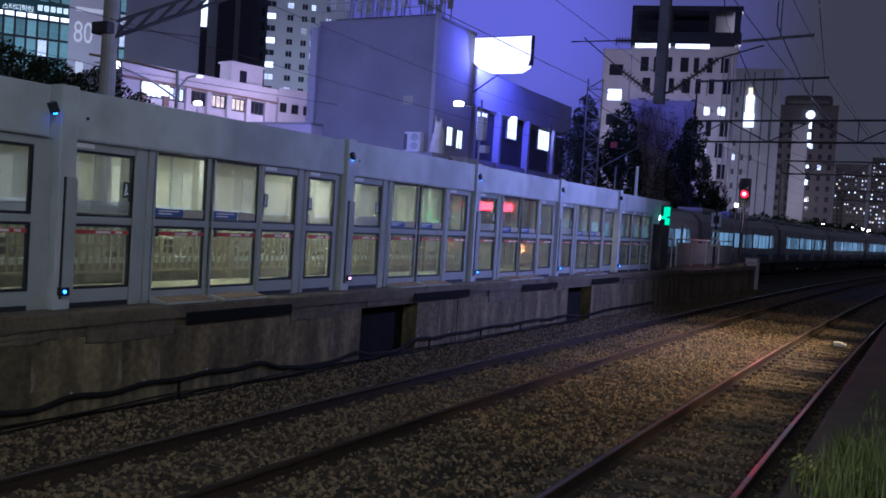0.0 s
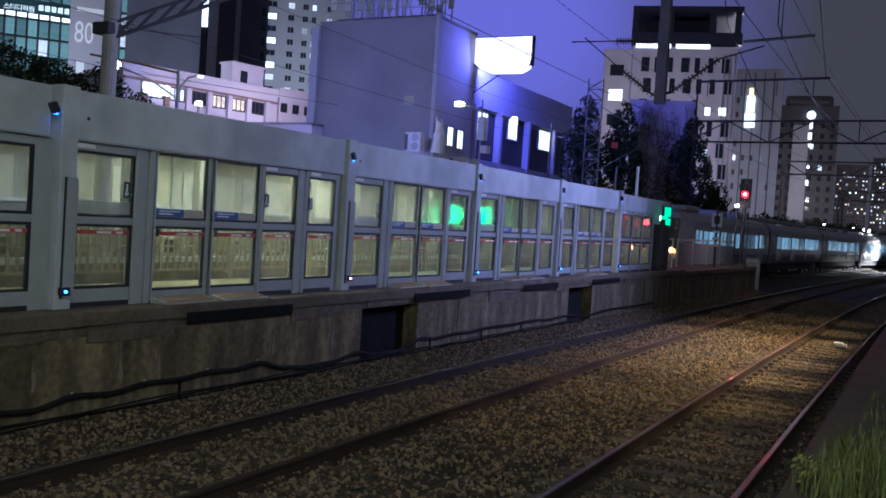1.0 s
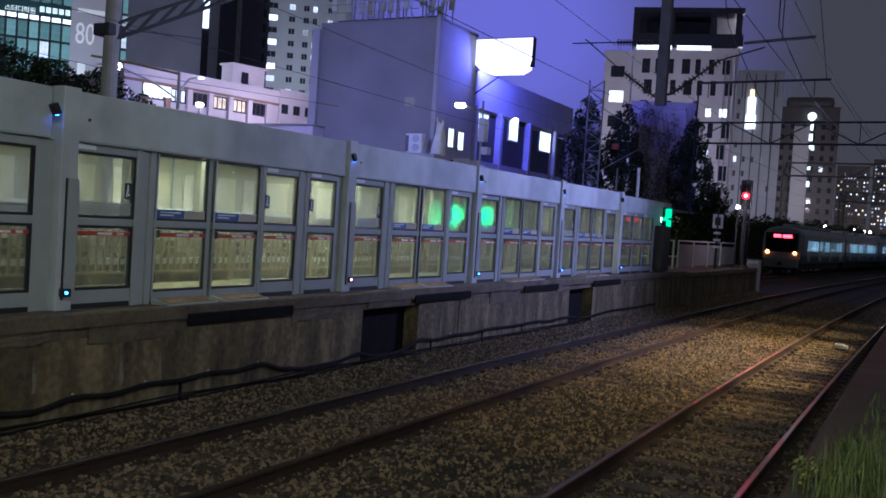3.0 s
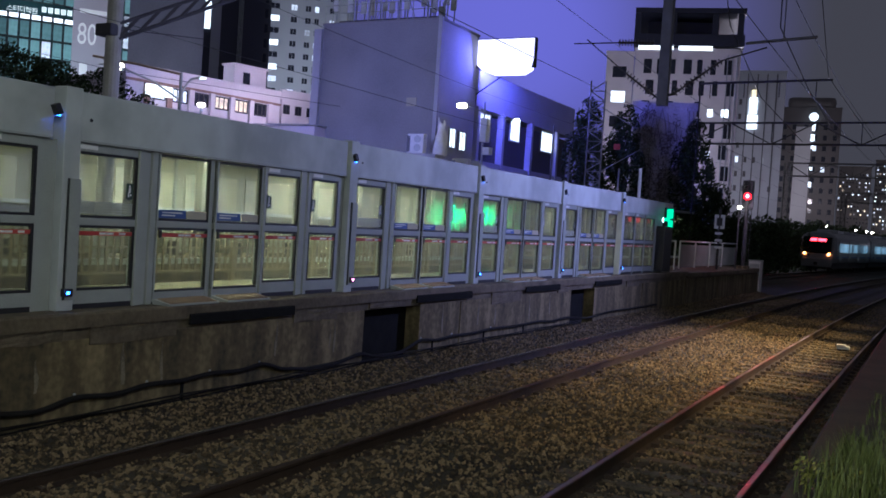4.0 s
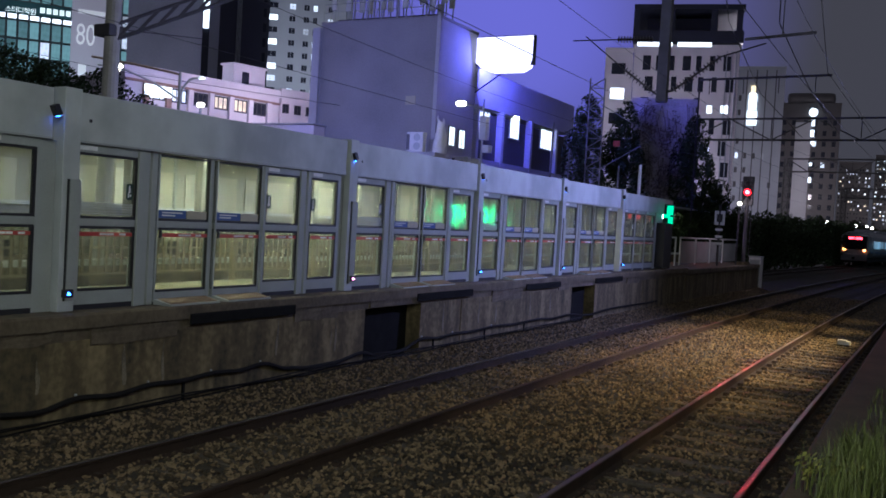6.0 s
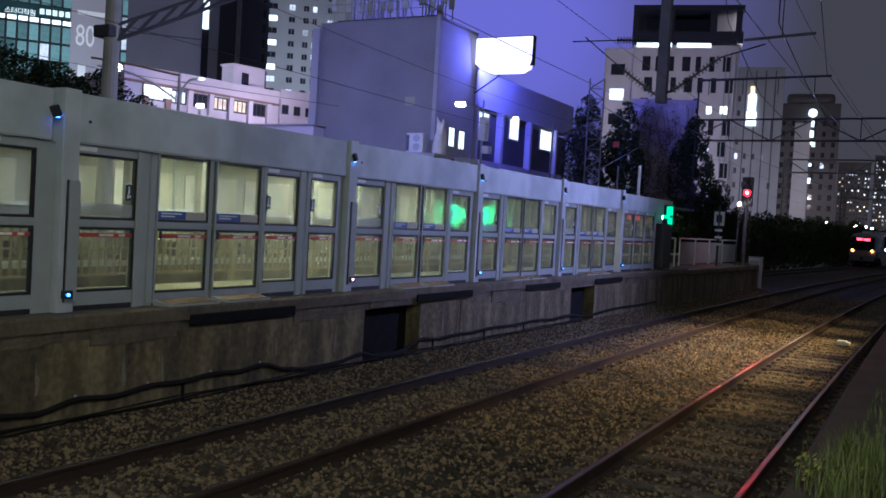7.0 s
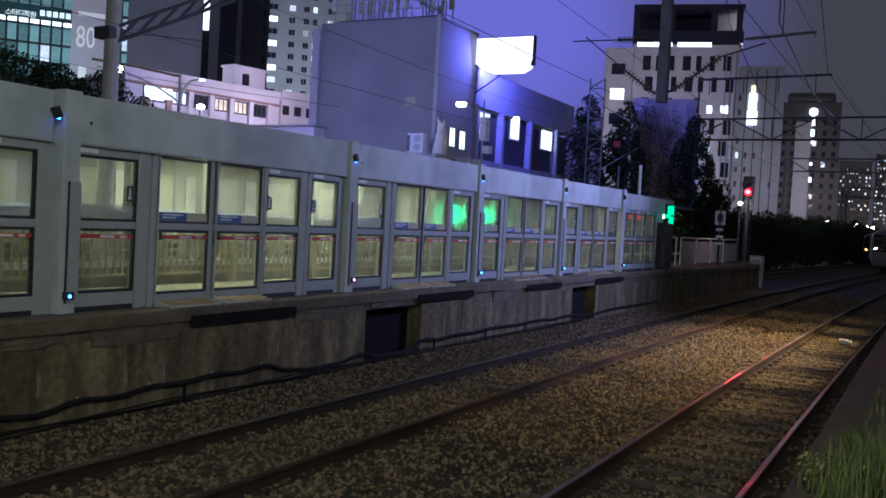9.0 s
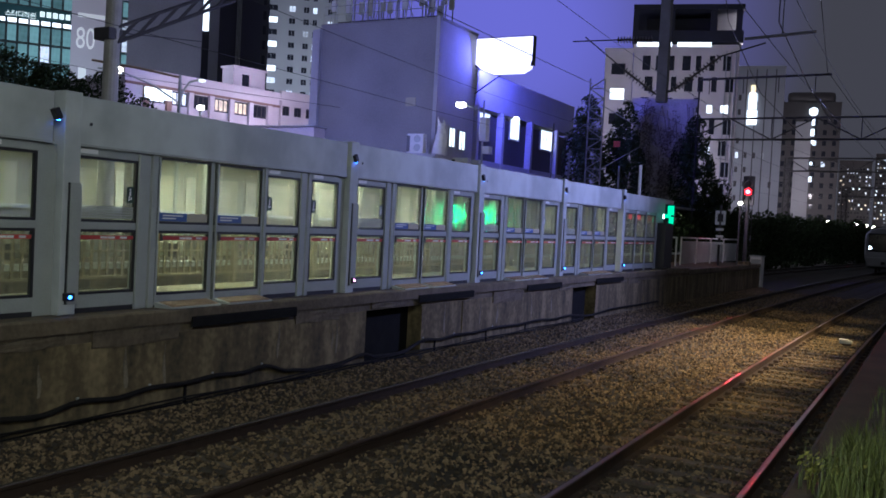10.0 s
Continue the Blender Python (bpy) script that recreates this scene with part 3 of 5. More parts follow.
for s, z in ((6.79, 0.30), (7.82, 0.31), (8.88, 0.32), (9.85, 0.33), (14.31, 0.29), (15.49, 0.27), (17.2, 0.28)):
    ob = part("cable_clip", box(-0.09, 0.02, -0.012, 0.012, -0.04, 0.04), "alu", cab_t)
    ob.matrix_basis = at(s, D_WALL, z)
for s in (8.4, 14.75, 16.9, 18.9):
    ob = part("cable_stay", box(-0.04, 0.02, -0.02, 0.02, -0.05, 0.25), "rubber", cab_t)
    ob.matrix_basis = at(s, D_WALL, 0.0)
for k in range(3):
    part("thin_cable", tube([P(-2 + 0.4 * i, 8.06 - 0.03 * k, 0.055 + 0.035 * k + 0.012 * math.sin(0.9 * i + 2 * k)) for i in range(62)], 0.011, 6), "cable", cab_t)

# ---- platform screen doors ----
Z0, ZM, ZF, ZT = Z_PLAT, 2.225, 3.10, 3.65


def screen_panel(parent, s0, s1, door=False, mesh_low=False, low=False):
    """Two panes in dark gaskets between a kick plate, a middle rail and a head rail."""
    w = s1 - s0
    root = part("door_leaf" if door else "screen_panel", box(-0.03, 0.03, -w / 2, w / 2, ZM - 0.05, ZM + 0.035, 0.006), "alu", parent)
    root.matrix_basis = at((s0 + s1) / 2, D_SCREEN, 0)
    head = ZF - (0.02 if door else 0.10)
    bm = bmesh.new()
    kick = Z0 + (0.15 if door else 0.21)
    add_box(bm, -0.028, 0.028, -w / 2, w / 2, Z0 + (0.03 if door else 0.06), kick)
    part("kick_plate", bm, "alu", root)
    part("sill_gasket", box(-0.02, 0.02, -w / 2, w / 2, Z0 + 0.002, Z0 + (0.03 if door else 0.06)), "gasket", root)
    if not door:
        part("head_rail", box(-0.035, 0.03, -w / 2, w / 2, head, ZF, 0.004), "alu", root)
    for z0, z1 in ((kick, ZM - 0.05), (ZM + 0.035, head)):
        g = 0.030
        bm = bmesh.new()
        add_ring(bm, -w / 2, w / 2, z0, z1, g, -0.024, 0.024)
        gk = part("gasket", bm, "gasket", root)
        pn = part("pane", box(-0.005, 0.005, -w / 2 + g, w / 2 - g, z0 + g, z1 - g), "pane", root)
        pn.visible_shadow = False
    z = 2.085
    part("warning_strip", box(0.030, 0.036, -w / 2 + 0.05, w / 2 - 0.05, z - 0.022, z + 0.022), "red_strip", root)
    bm = bmesh.new()
    for a in (-0.10, 0.02, 0.22):
        add_box(bm, 0.036, 0.039, a * w, a * w + 0.11 * w, z - 0.012, z + 0.012)
    part("strip_writing", bm, "white_tag", root)
    if door:
        z = ZM + 0.12
        part("door_label", box(0.008, 0.012, -w / 2 + 0.04, w * 0.05, z - 0.05, z + 0.05), "blue_tag", root)
        for k in range(2):
            part("label_writing", box(0.012, 0.0135, -w / 2 + 0.10, -w * 0.02 - 0.12 * k, z + 0.012 - 0.035 * k, z + 0.028 - 0.035 * k), "white_tag", root)
        part("bar_bracket", box(0.030, 0.060, -w / 2 + 0.045, -w / 2 + 0.075, 2.05, 2.15), "black_box", root)
        part("door_label", box(0.008, 0.012, w * 0.07, w / 2 - 0.05, z - 0.05, z + 0.05), "cream_dark", root)
        for y in (-w / 2, w / 2 - 0.025):
            part("stile", box(-0.03, 0.034, y, y + 0.025, Z0 + 0.03, ZF - 0.02), "alu", root)
    else:
        part("header_tag", box(0.036, 0.040, -w / 2 + 0.03, -w / 2 + 0.27, ZF - 0.075, ZF - 0.025), "white_tag", root)
        y = -w / 2 + 0.045 if low else w / 2 - 0.145
        part("exit_tag", box(0.006, 0.012, y, y + 0.10, ZM + 0.27, ZM + 0.46), "exit_green", root)
        bm = bmesh.new()
        add_rod(bm, (0.0125, y + 0.045, ZM + 0.425), (0.0145, y + 0.045, ZM + 0.425), 0.013, 8)
        add_box(bm, 0.0125, 0.0145, y + 0.035, y + 0.06, ZM + 0.35, ZM + 0.41)
        add_box(bm, 0.0125, 0.0145, y + 0.025, y + 0.042, ZM + 0.295, ZM + 0.35)
        add_box(bm, 0.0125, 0.0145, y + 0.05, y + 0.075, ZM + 0.31, ZM + 0.335)
        part("exit_pictogram", bm, "white_tag", root)
    if mesh_low:
        bm = bmesh.new()
        n = int(w / 0.03)
        for i in range(n):
            add_box(bm, 0.006, 0.009, -w / 2 + 0.04 + i * 0.03, -w / 2 + 0.052 + i * 0.03, ZM + 0.08, ZM + 0.22)
        for i in range(5):
            add_box(bm, 0.009, 0.011, -w / 2 + 0.04, w / 2 - 0.04, ZM + 0.085 + i * 0.03, ZM + 0.097 + i * 0.03)
        part("film_grid", bm, "alu", root)
    return root


def column(parent, s0, s1, z1=ZF, proud=0.05, name="mullion"):
    w = s1 - s0
    bm = bmesh.new()
    n = 3 if w > 0.25 else 1
    for i in range(n):
        a, b = -w / 2 + i * w / n + (0.012 if i else 0), -w / 2 + (i + 1) * w / n
        add_box(bm, -0.09, proud - (0.0, 0.035, 0.015)[i], a, b, Z0, z1)
    bmesh.ops.bevel(bm, geom=bm.edges[:], offset=0.006, segments=1, affect="EDGES")
    ob = part(name, bm, "alu", parent)
    ob.matrix_basis = at((s0 + s1) / 2, D_SCREEN, 0)
    return ob


def camera_box(parent, s, z, led, up):
    """Small black sensor lamp with a glowing eye."""
    ob = part("sensor_lamp", box(0.0, 0.085, -0.036 if up else -0.06, 0.036 if up else 0.06, -0.06 if up else -0.045, 0.06 if up else 0.045, 0.010), "black_box", parent)
    ob.matrix_basis = at(s, D_SCREEN - 0.07, z, 0) @ Matrix.Rotation(radians(28 if up else 0), 4, "X")
    e = part("lamp_eye", disc(0.020 if up else 0.017, 0.012, 12), led, ob)
    e.matrix_basis = Matrix.Translation((0.05, -0.01, -0.058)) @ Matrix.Rotation(radians(60), 4, "X") if up else Matrix.Translation((0.085, -0.005, 0.0)) @ Matrix.Rotation(radians(60), 4, "Z")
    return ob


def screen_section(s, width, extra=False):
    """One bay from its post to the next."""
    t = thing("screen_door_section", None, "grey aluminium platform screen with glass doors and fixed panes", "screen door", "platform screen sections")
    o = -0.04 if s < 7 else -0.10
    post = part("post", box(-0.10, 0.10, -0.11, 0.11, Z0, ZT + 0.03, 0.012), "fascia", t)
    post.matrix_basis = at(s + o, D_SCREEN, 0)
    column(t, s - 0.40, s + o - 0.115, ZF, 0.0, "side_post")
    cover = part("post_cover", box(0.10, 0.125, -0.02, 0.125, Z0 + 0.12, ZM + 0.46, 0.004), "alu", t)
    cover.matrix_basis = at(s + o, D_SCREEN, 0)
    slot = part("post_joint", box(0.10, 0.115, -0.04, -0.022, Z0 + 0.12, ZM + 0.46), "gasket", t)
    slot.matrix_basis = at(s + o, D_SCREEN, 0)
    a = s + 0.08
    f = part("fascia_panel", box(-0.10, 0.07, 0, width - 0.225 if s > 7 else width - 0.29, ZF, ZT, 0.01), "fascia", t)
    f.matrix_basis = at(s + o + 0.113, D_SCREEN, 0)
    part("fascia_lip", box(-0.10, 0.085, 0, width - 0.225 if s > 7 else width - 0.29, ZF - 0.004, ZF + 0.02), "alu", f)
    part("fascia_bolt", rod((0.07, 0.14, ZT - 0.3), (0.078, 0.14, ZT - 0.3), 0.02, 8), "black_box", f)
    # panel widths inside the bay
    screen_panel(t, a, a + 0.88, mesh_low=True)
    column(t, a + 0.88, a + 1.19)
    screen_panel(t, a + 1.20, a + 2.13, door=True)
    screen_panel(t, a + 2.22, a + 3.15, door=True)
    column(t, a + 2.14, a + 2.21, ZF, 0.0, "door_stop")
    b = a + 3.16
    if extra:
        column(t, b, b + 0.06)
        screen_panel(t, b + 0.06, b + 0.83, low=True)
        b += 0.83
        column(t, b, b + 0.27)
        b += 0.27
    else:
        column(t, b, b + 0.14)
        b += 0.14
    screen_panel(t, b, s + width - 0.41, low=True)
    camera_box(t, s - (0.27 if extra else 0.12), 3.41, "blue_led", True)
    camera_box(t, s - 0.04, 1.43, "pink_led" if 12 < s < 13 else "blue_led", False)
    # wedge treads before the doors
    for c in (a + 1.65, a + 2.67):
        bm = bmesh.new()
        add_box(bm, 0.05, 0.32, -0.46, 0.46, 0.0, 0.065)
        for v in bm.verts:
            if v.co.x > 0.3:
                v.co.z = 0.02 if v.co.z > 0.02 else 0
                v.co.y *= 0.94
        tr = thing("door_tread", at(c, D_SCREEN, Z0 + 0.002), "tan ribbed tread plate at the foot of a screen door", "tread plate", "tread plates")
        part("plate_frame", bm, "alu", tr)
        bm = bmesh.new()
        for i in range(14):
            y = -0.40 + i * 0.0585
            add_box(bm, 0.07, 0.30, y, y + 0.04, -0.01, 0.012)
        for v in bm.verts:
            v.co.z += 0.065 - 0.167 * (v.co.x - 0.05)
        part("plate_ribs", bm, "tread", tr)
    return t


screen_section(1.34, 5.46, extra=True)
screen_section(6.80, 5.46, extra=True)
screen_section(12.26, 4.61)
screen_section(16.87, 4.63)
screen_section(21.50, 4.63)
# last bay: fixed panes to the end wall
t = thing("screen_end_section", None, "end bay of the grey platform screen with an emergency exit sign", "screen door")
post = part("post", box(-0.10, 0.10, -0.10, 0.10, Z0, ZT + 0.03, 0.012), "fascia", t)
post.matrix_basis = at(26.1, D_SCREEN, 0)
f = part("fascia_panel", box(-0.10, 0.07, 0, 5.28, ZF, ZT - 0.06, 0.01), "fascia", t)
f.matrix_basis = at(26.22, D_SCREEN, 0)
for i in range(3):
    screen_panel(t, 26.40 + i * 1.05, 27.40 + i * 1.05)
    column(t, 27.40 + i * 1.05, 27.45 + i * 1.05)
ob = part("end_wall", box(-0.10, 0.02, 0, 1.9, Z0, ZF, 0.01), "fascia", t)
ob.matrix_basis = at(29.6, D_SCREEN, 0)
ob = part("end_return", box(-0.4, -0.1, 0, 0.08, Z0, ZT - 0.06, 0.01), "fascia", t)
ob.matrix_basis = at(31.45, D_SCREEN, 0)
ob = part("control_box", box(0.02, 0.32, 0, 0.9, Z0 + 0.05, Z0 + 1.55, 0.02), "black_box", t, "dark control cabinet")
ob.matrix_basis = at(29.75, D_SCREEN, 0)
camera_box(t, 26.0, 3.44, "blue_led", True)
camera_box(t, 26.15, 1.43, "blue_led", False)
sg = thing("exit_sign", at(30.45, D_SCREEN - 0.10, 2.76), "glowing green emergency exit sign with a white running arrow", "sign")
part("sign_case", box(-0.28, 0.28, -0.02, 0.06, -0.02, 0.66, 0.01), "black_box", sg)
part("sign_face", box(0.05, 0.27, -0.028, -0.021, 0.30, 0.62, 0.003), "green_sign", sg)
part("sign_face", box(0.10, 0.27, -0.028, -0.021, 0.0, 0.24, 0.003), "green_sign", sg)
part("sign_face", box(-0.06, 0.17, -0.028, -0.021, 0.20, 0.32, 0.003), "green_sign", sg)
ob = part("sign_figure", box(-0.24, -0.06, -0.035, -0.029, 0.17, 0.30), "white_led", sg)
ob = part("roof_post", rod((0, 0, 3.6), (0, 0, 4.55), 0.05, 8), "steel_white", t)
ob.matrix_basis = at(28.0, D_SCREEN + 0.1, 0)

# ---- under the island canopy ----
can = thing("canopy", None, "low sheet metal platform canopy with fluorescent tubes", "canopy", kind="structure")
part("canopy_roof", sweep([(8.50, 3.42), (8.50, 3.50), (10.7, 3.50), (10.7, 3.42)], -12, 31.4, 3), "roof", can)
for s in (7.2, 10.9, 14, 17.5, 21, 24.5, 28):
    ob = part("tube_fitting", box(-0.06, 0.06, -0.62, 0.62, 0.03, 0.08), "steel_white", can)
    ob.matrix_basis = at(s, 9.55, 3.33)
    ob = part("tube", rod((0, -0.6, 0.0), (0, 0.6, 0.0), 0.018, 8), "tube", can)
    ob.matrix_basis = at(s, 9.55, 3.335)
for s in (22.4, 27.2):
    t = thing("platform_column", at(s, 10.0, Z_PLAT), "grey-beige painted square steel platform column", "column", "platform columns")
    part("shaft", box(-0.09, 0.09, -0.09, 0.09, 0, 2.20, 0.02), "column_grey", t)
    part("base", box(-0.17, 0.17, -0.17, 0.17, 0, 0.12, 0.01), "cream_dark", t)
# railing at the far edge of the island
for i in range(13):
    s = 3.0 + 2.2 * i
    t = thing("railing", at(s, 10.45, Z_PLAT), "beige painted steel railing with flat upright slats", "railing", "railings")
    part("top_rail", box(-0.025, 0.025, 0, 2.18, 0.88, 0.93, 0.008), "railing_paint", t)
    part("middle_rail", box(-0.02, 0.02, 0, 2.18, 0.55, 0.58, 0.006), "railing_paint", t)
    part("post", box(-0.04, 0.04, -0.04, 0.04, 0, 0.94, 0.006), "railing_paint", t)
    part("bottom_rail", box(-0.02, 0.02, 0, 2.18, 0.17, 0.21, 0.006), "railing_paint", t)
    slat = part("slat", box(-0.010, 0.010, 0.07, 0.115, 0.17, 0.90), "railing_paint", t)
    for j in range(1, 15):
        share("slat", slat, t, Matrix.Translation((0, j * 0.14, 0)))
# the platform across the second line
far = thing("far_platform", None, "platform across the far track, clad in cream panels", "platform", kind="structure")
part("far_slab", sweep([(14.1, -0.3), (14.1, 1.2), (17.4, 1.2), (17.4, -0.3)], -10, 60, 4), "concrete", far)
part("far_wall", sweep([(17.2, 1.2), (17.2, 3.95), (17.4, 3.95), (17.4, 1.2)], -10, 60, 4), "cream_dark", far)
part("far_roof", sweep([(14.4, 3.9), (14.4, 4.0), (17.4, 4.0), (17.4, 3.9)], -10, 60, 4), "roof", far)
part("edge_line", sweep([(14.10, 1.20), (14.09, 1.31), (14.30, 1.31), (14.30, 1.20)], -10, 60, 4), "steel_white", far, "white painted platform edge")
part("dado_ledge", sweep([(17.02, 2.28), (17.02, 2.36), (17.2, 2.36), (17.2, 2.28)], 8, 60, 4), "steel_white", far, "pale ledge along the wall")
part("seat_back", sweep([(16.86, 1.62), (16.86, 2.02), (16.90, 2.02), (16.90, 1.62)], 12, 52, 4), "cream_dark", far)
for i in range(21):
    s = 3.5 + 2.25 * i
    ob = part("far_column", box(-0.12, 0.12, -0.12, 0.12, 1.2, 3.9, 0.02), "column_grey", far)
    ob.matrix_basis = at(s, 16.3, 0)
    ob = part("wall_panel", box(0, 0.03, 0, 1.95, 2.36, 3.25, 0.01), "cream", far)
    ob.matrix_basis = at(s + 0.3, 17.19, 0)
    ob = part("bench", box(0, 0.45, 0.2, 1.6, 1.55, 1.62, 0.01), "cream_dark", far)
    ob.matrix_basis = at(s + 0.3, 16.9, 0)
    for k in (0.3, 1.45):
        leg = part("bench_leg", box(0.05, 0.4, k, k + 0.05, 1.2, 1.55), "dark_steel", far)
        leg.matrix_basis = at(s + 0.3, 16.9, 0)

# signal across the far track
t = thing("green_signal", at(29.75, 15.5, -0.3, 27.5), "track signal on a post showing a green light", "signal")
part("post", rod((0, 0, 0), (0, 0, 3.4), 0.06, 10), "dark_steel", t)
part("head", box(-0.2, 0.2, -0.08, 0.08, 2.6, 3.5, 0.03), "black_box", t)
e = part("lens", disc(0.17, 0.02), "green_lens", t)
e.matrix_basis = Matrix.Translation((0.02, -0.08, 2.97))
# hood added to keep the green light off the far wall
bm = bmesh.new()
hood = [[bm.verts.new((0.02 + r * math.cos(a), y, 2.97 + r * math.sin(a))) for a in (2 * math.pi * i / 20 for i in range(20))] for r, y in ((0.20, -0.06), (0.20, -0.50), (0.19, -0.50), (0.19, -0.06))]
for p0, p1 in zip(hood, hood[1:] + hood[:1]):
    for i in range(20):
        k = (i + 1) % 20
        bm.faces.new((p0[i], p0[k], p1[k], p1[i]))
part("hood", bm, "black_box", t)

# added glowing board for red patches of unknown source, fitted to the last panes
t = thing("red_lamp_board", at(46.54, 15.2, 0), "made-up board of four glowing panels for the red glow in the panes", "lamp board")
part("board_post", rod((0, 2.27, 1.2), (0, 2.27, 3.09), 0.06, 8), "dark_steel", t)
part("board_back", box(-0.06, 0.0, 0, 4.54, 3.04, 3.73, 0.02), "dark_steel", t)
for k in range(4):
    y = 1.134 * (k + 0.15)
    part("red_lamp", box(0.0, 0.06, y, y + 0.703, 3.09, 3.68, 0.03), "red_panel", t)

# ---- platform end ----
t = thing("end_fence", None, "grey panelled steel fence at the end of the platform", "fence")
for i, (a, b) in enumerate(((36.9, 39.2), (39.3, 41.6), (41.7, 43.9), (44.1, 46.8))):
    d = 9.5
    ob = part("fence_panel", box(-0.02, 0.02, 0.03, b - a - 0.03, 0.06, 0.98 if i < 3 else 0.92), "alu", t)
    ob.matrix_basis = at(a, d, 1.16)
    ob = part("fence_rail", rod((0, 0, 1.12), (0, b - a, 1.12), 0.03, 8), "steel_white", t)
    ob.matrix_basis = at(a, d, 1.16)
    ob = part("fence_post", rod((0, 0, 0), (0, 0, 1.14), 0.035, 8), "steel_white", t)
    ob.matrix_basis = at(a, d, 1.16)
for s, d in ((35.5, 9.3), (35.5, 10.3)):
    ob = part("fence_post", rod((0, 0, 0), (0, 0, 1.14), 0.035, 8), "steel_white", t)
    ob.matrix_basis = at(s, d, 1.16)
ob = part("fence_rail", rod((0, 0, 1.12), (-1.0, 0, 1.12), 0.03, 8), "steel_white", t)
ob.matrix_basis = at(35.5, 9.3, 1.16)
t = thing("trackside_cabinet", at(46.3, 8.35, -0.28), "pale steel trackside cabinet beside the platform ramp", "cabinet")
part("cabinet_body", box(-0.28, 0.28, -0.3, 0.3, 0, 1.78, 0.02), "steel_white", t)
part("cabinet_door", box(-0.24, 0.24, -0.32, -0.30, 0.15, 1.65, 0.005), "alu", t)
part("cabinet_roof", box(-0.32, 0.32, -0.34, 0.34, 1.78, 1.83, 0.01), "alu", t)
t = thing("main_signal", at(43.2, 8.3, 1.16), "railway signal mast with a glowing red light and ladder", "signal")
part("mast", rod((0, 0, 0), (0, 0, 4.1), 0.085, 12), "dark_steel", t)
part("base", box(-0.25, 0.25, -0.25, 0.25, 0, 0.15, 0.02), "concrete", t)
hd = part("signal_head", box(-0.26, 0.26, -0.06, 0.10, 2.75, 4.1, 0.05), "black_box", t)
for z in (3.05, 3.4, 3.75):
    bm = bmesh.new()
    n = 14
    for i in range(n):
        a0, a1 = math.pi * (-0.1 + 1.2 * i / n), math.pi * (-0.1 + 1.2 * (i + 1) / n)
        q = [bm.verts.new((0.14 * math.cos(a), y, 0.14 * math.sin(a) + z)) for a in (a0, a1) for y in (-0.06, -0.26)]
        bm.faces.new((q[0], q[1], q[3], q[2]))
    part("hood", bm, "black_box", hd)
e = part("lens", disc(0.16, 0.02), "red_lens", hd)
e.matrix_basis = Matrix.Translation((0, -0.07, 3.37))
# pale glowing disc stands in for the lens's overexposed centre
e = part("lens_core", disc(0.075, 0.02), "red_core", hd, "pale disc painted as the overexposed lens centre")
e.matrix_basis = Matrix.Translation((0, -0.092, 3.37))
bm = bmesh.new()
for x in (-0.15, 0.15):
    add_rod(bm, (x, 0.3, 0), (x, 0.3, 3.6), 0.015, 6)
for i in range(11):
    add_rod(bm, (-0.15, 0.3, 0.3 + i * 0.3), (0.15, 0.3, 0.3 + i * 0.3), 0.012, 6)
part("ladder", bm, "dark_steel", t)
t = thing("number_board_post", at(39.5, 8.6, 1.16), "striped equipment post with a square white board", "sign post")
part("post", rod((0, 0, 0), (0, 0, 2.6), 0.05, 8), "dark_steel", t)
part("board", box(-0.22, 0.22, -0.03, 0.0, 1.75, 2.35, 0.01), "steel_white", t)
part("board_mark", box(-0.12, 0.12, -0.036, -0.031, 1.88, 2.22), "black_box", t)
for z in (0.9, 1.2, 1.5):
    part("collar", box(-0.14, 0.14, -0.08, 0.08, z, z + 0.1, 0.01), "steel_white", t)
t = thing("ramp_lamp", at(42.6, 8.5, 1.16), "small bright lamp on a slim pole by the signal", "lamp")
part("pole", rod((0, 0, 0), (0, 0, 2.75), 0.04, 8), "dark_steel", t)
part("lamp_head", box(-0.07, 0.07, -0.09, 0.09, 2.75, 2.88, 0.03), "street_lamp_glow", t)

# ---- near platform with grass ----
t = thing("near_platform", None, "concrete edge of the near platform, overgrown with grass", "platform", kind="structure")
part("near_wall", sweep([(0.60, -0.32), (0.60, 0.93), (0.2, 0.93), (0.2, -0.32)], -10, 60, 3), "concrete", t)
part("near_slab", sweep([(0.62, 0.93), (0.62, 1.08), (0.59, 1.11), (-6, 1.11), (-6, 0.93)], -10, 60, 3), "platform_dirt", t)


def grass(name, count, s0, s1, d0, d1, z, h0, h1, seed, label):
    rg = random.Random(seed)
    vs, fs = [], []
    for _ in range(count):
        s, d = rg.uniform(s0, s1), rg.uniform(d0, d1)
        if noise.noise(Vector((s * 1.7, d * 2.3, seed))) < -0.15:
            continue
        b = P(s, d, z)
        a, lean, h, w = rg.uniform(0, 6.28), rg.uniform(0.1, 0.7), rg.uniform(h0, h1), rg.uniform(0.003, 0.007)
        dx, dy = math.cos(a), math.sin(a)
        n0 = len(vs)
        for k in range(4):
            f = k / 3
            q = b + Vector((dx * lean * h * f * f, dy * lean * h * f * f, h * (f - 0.25 * lean * f * f)))
            ww = w * (1 - f * 0.95)
            vs += [q + Vector((-dy * ww, dx * ww, 0)), q - Vector((-dy * ww, dx * ww, 0))]
        for k in range(3):
            i = n0 + 2 * k
            fs.append((i, i + 1, i + 3, i + 2))
    me = bpy.data.meshes.new(name)
    me.from_pydata(vs, [], fs)
    me.materials.append(M["grass"])
    return tagged(new(name, me), label, "grass", kind="stuff")


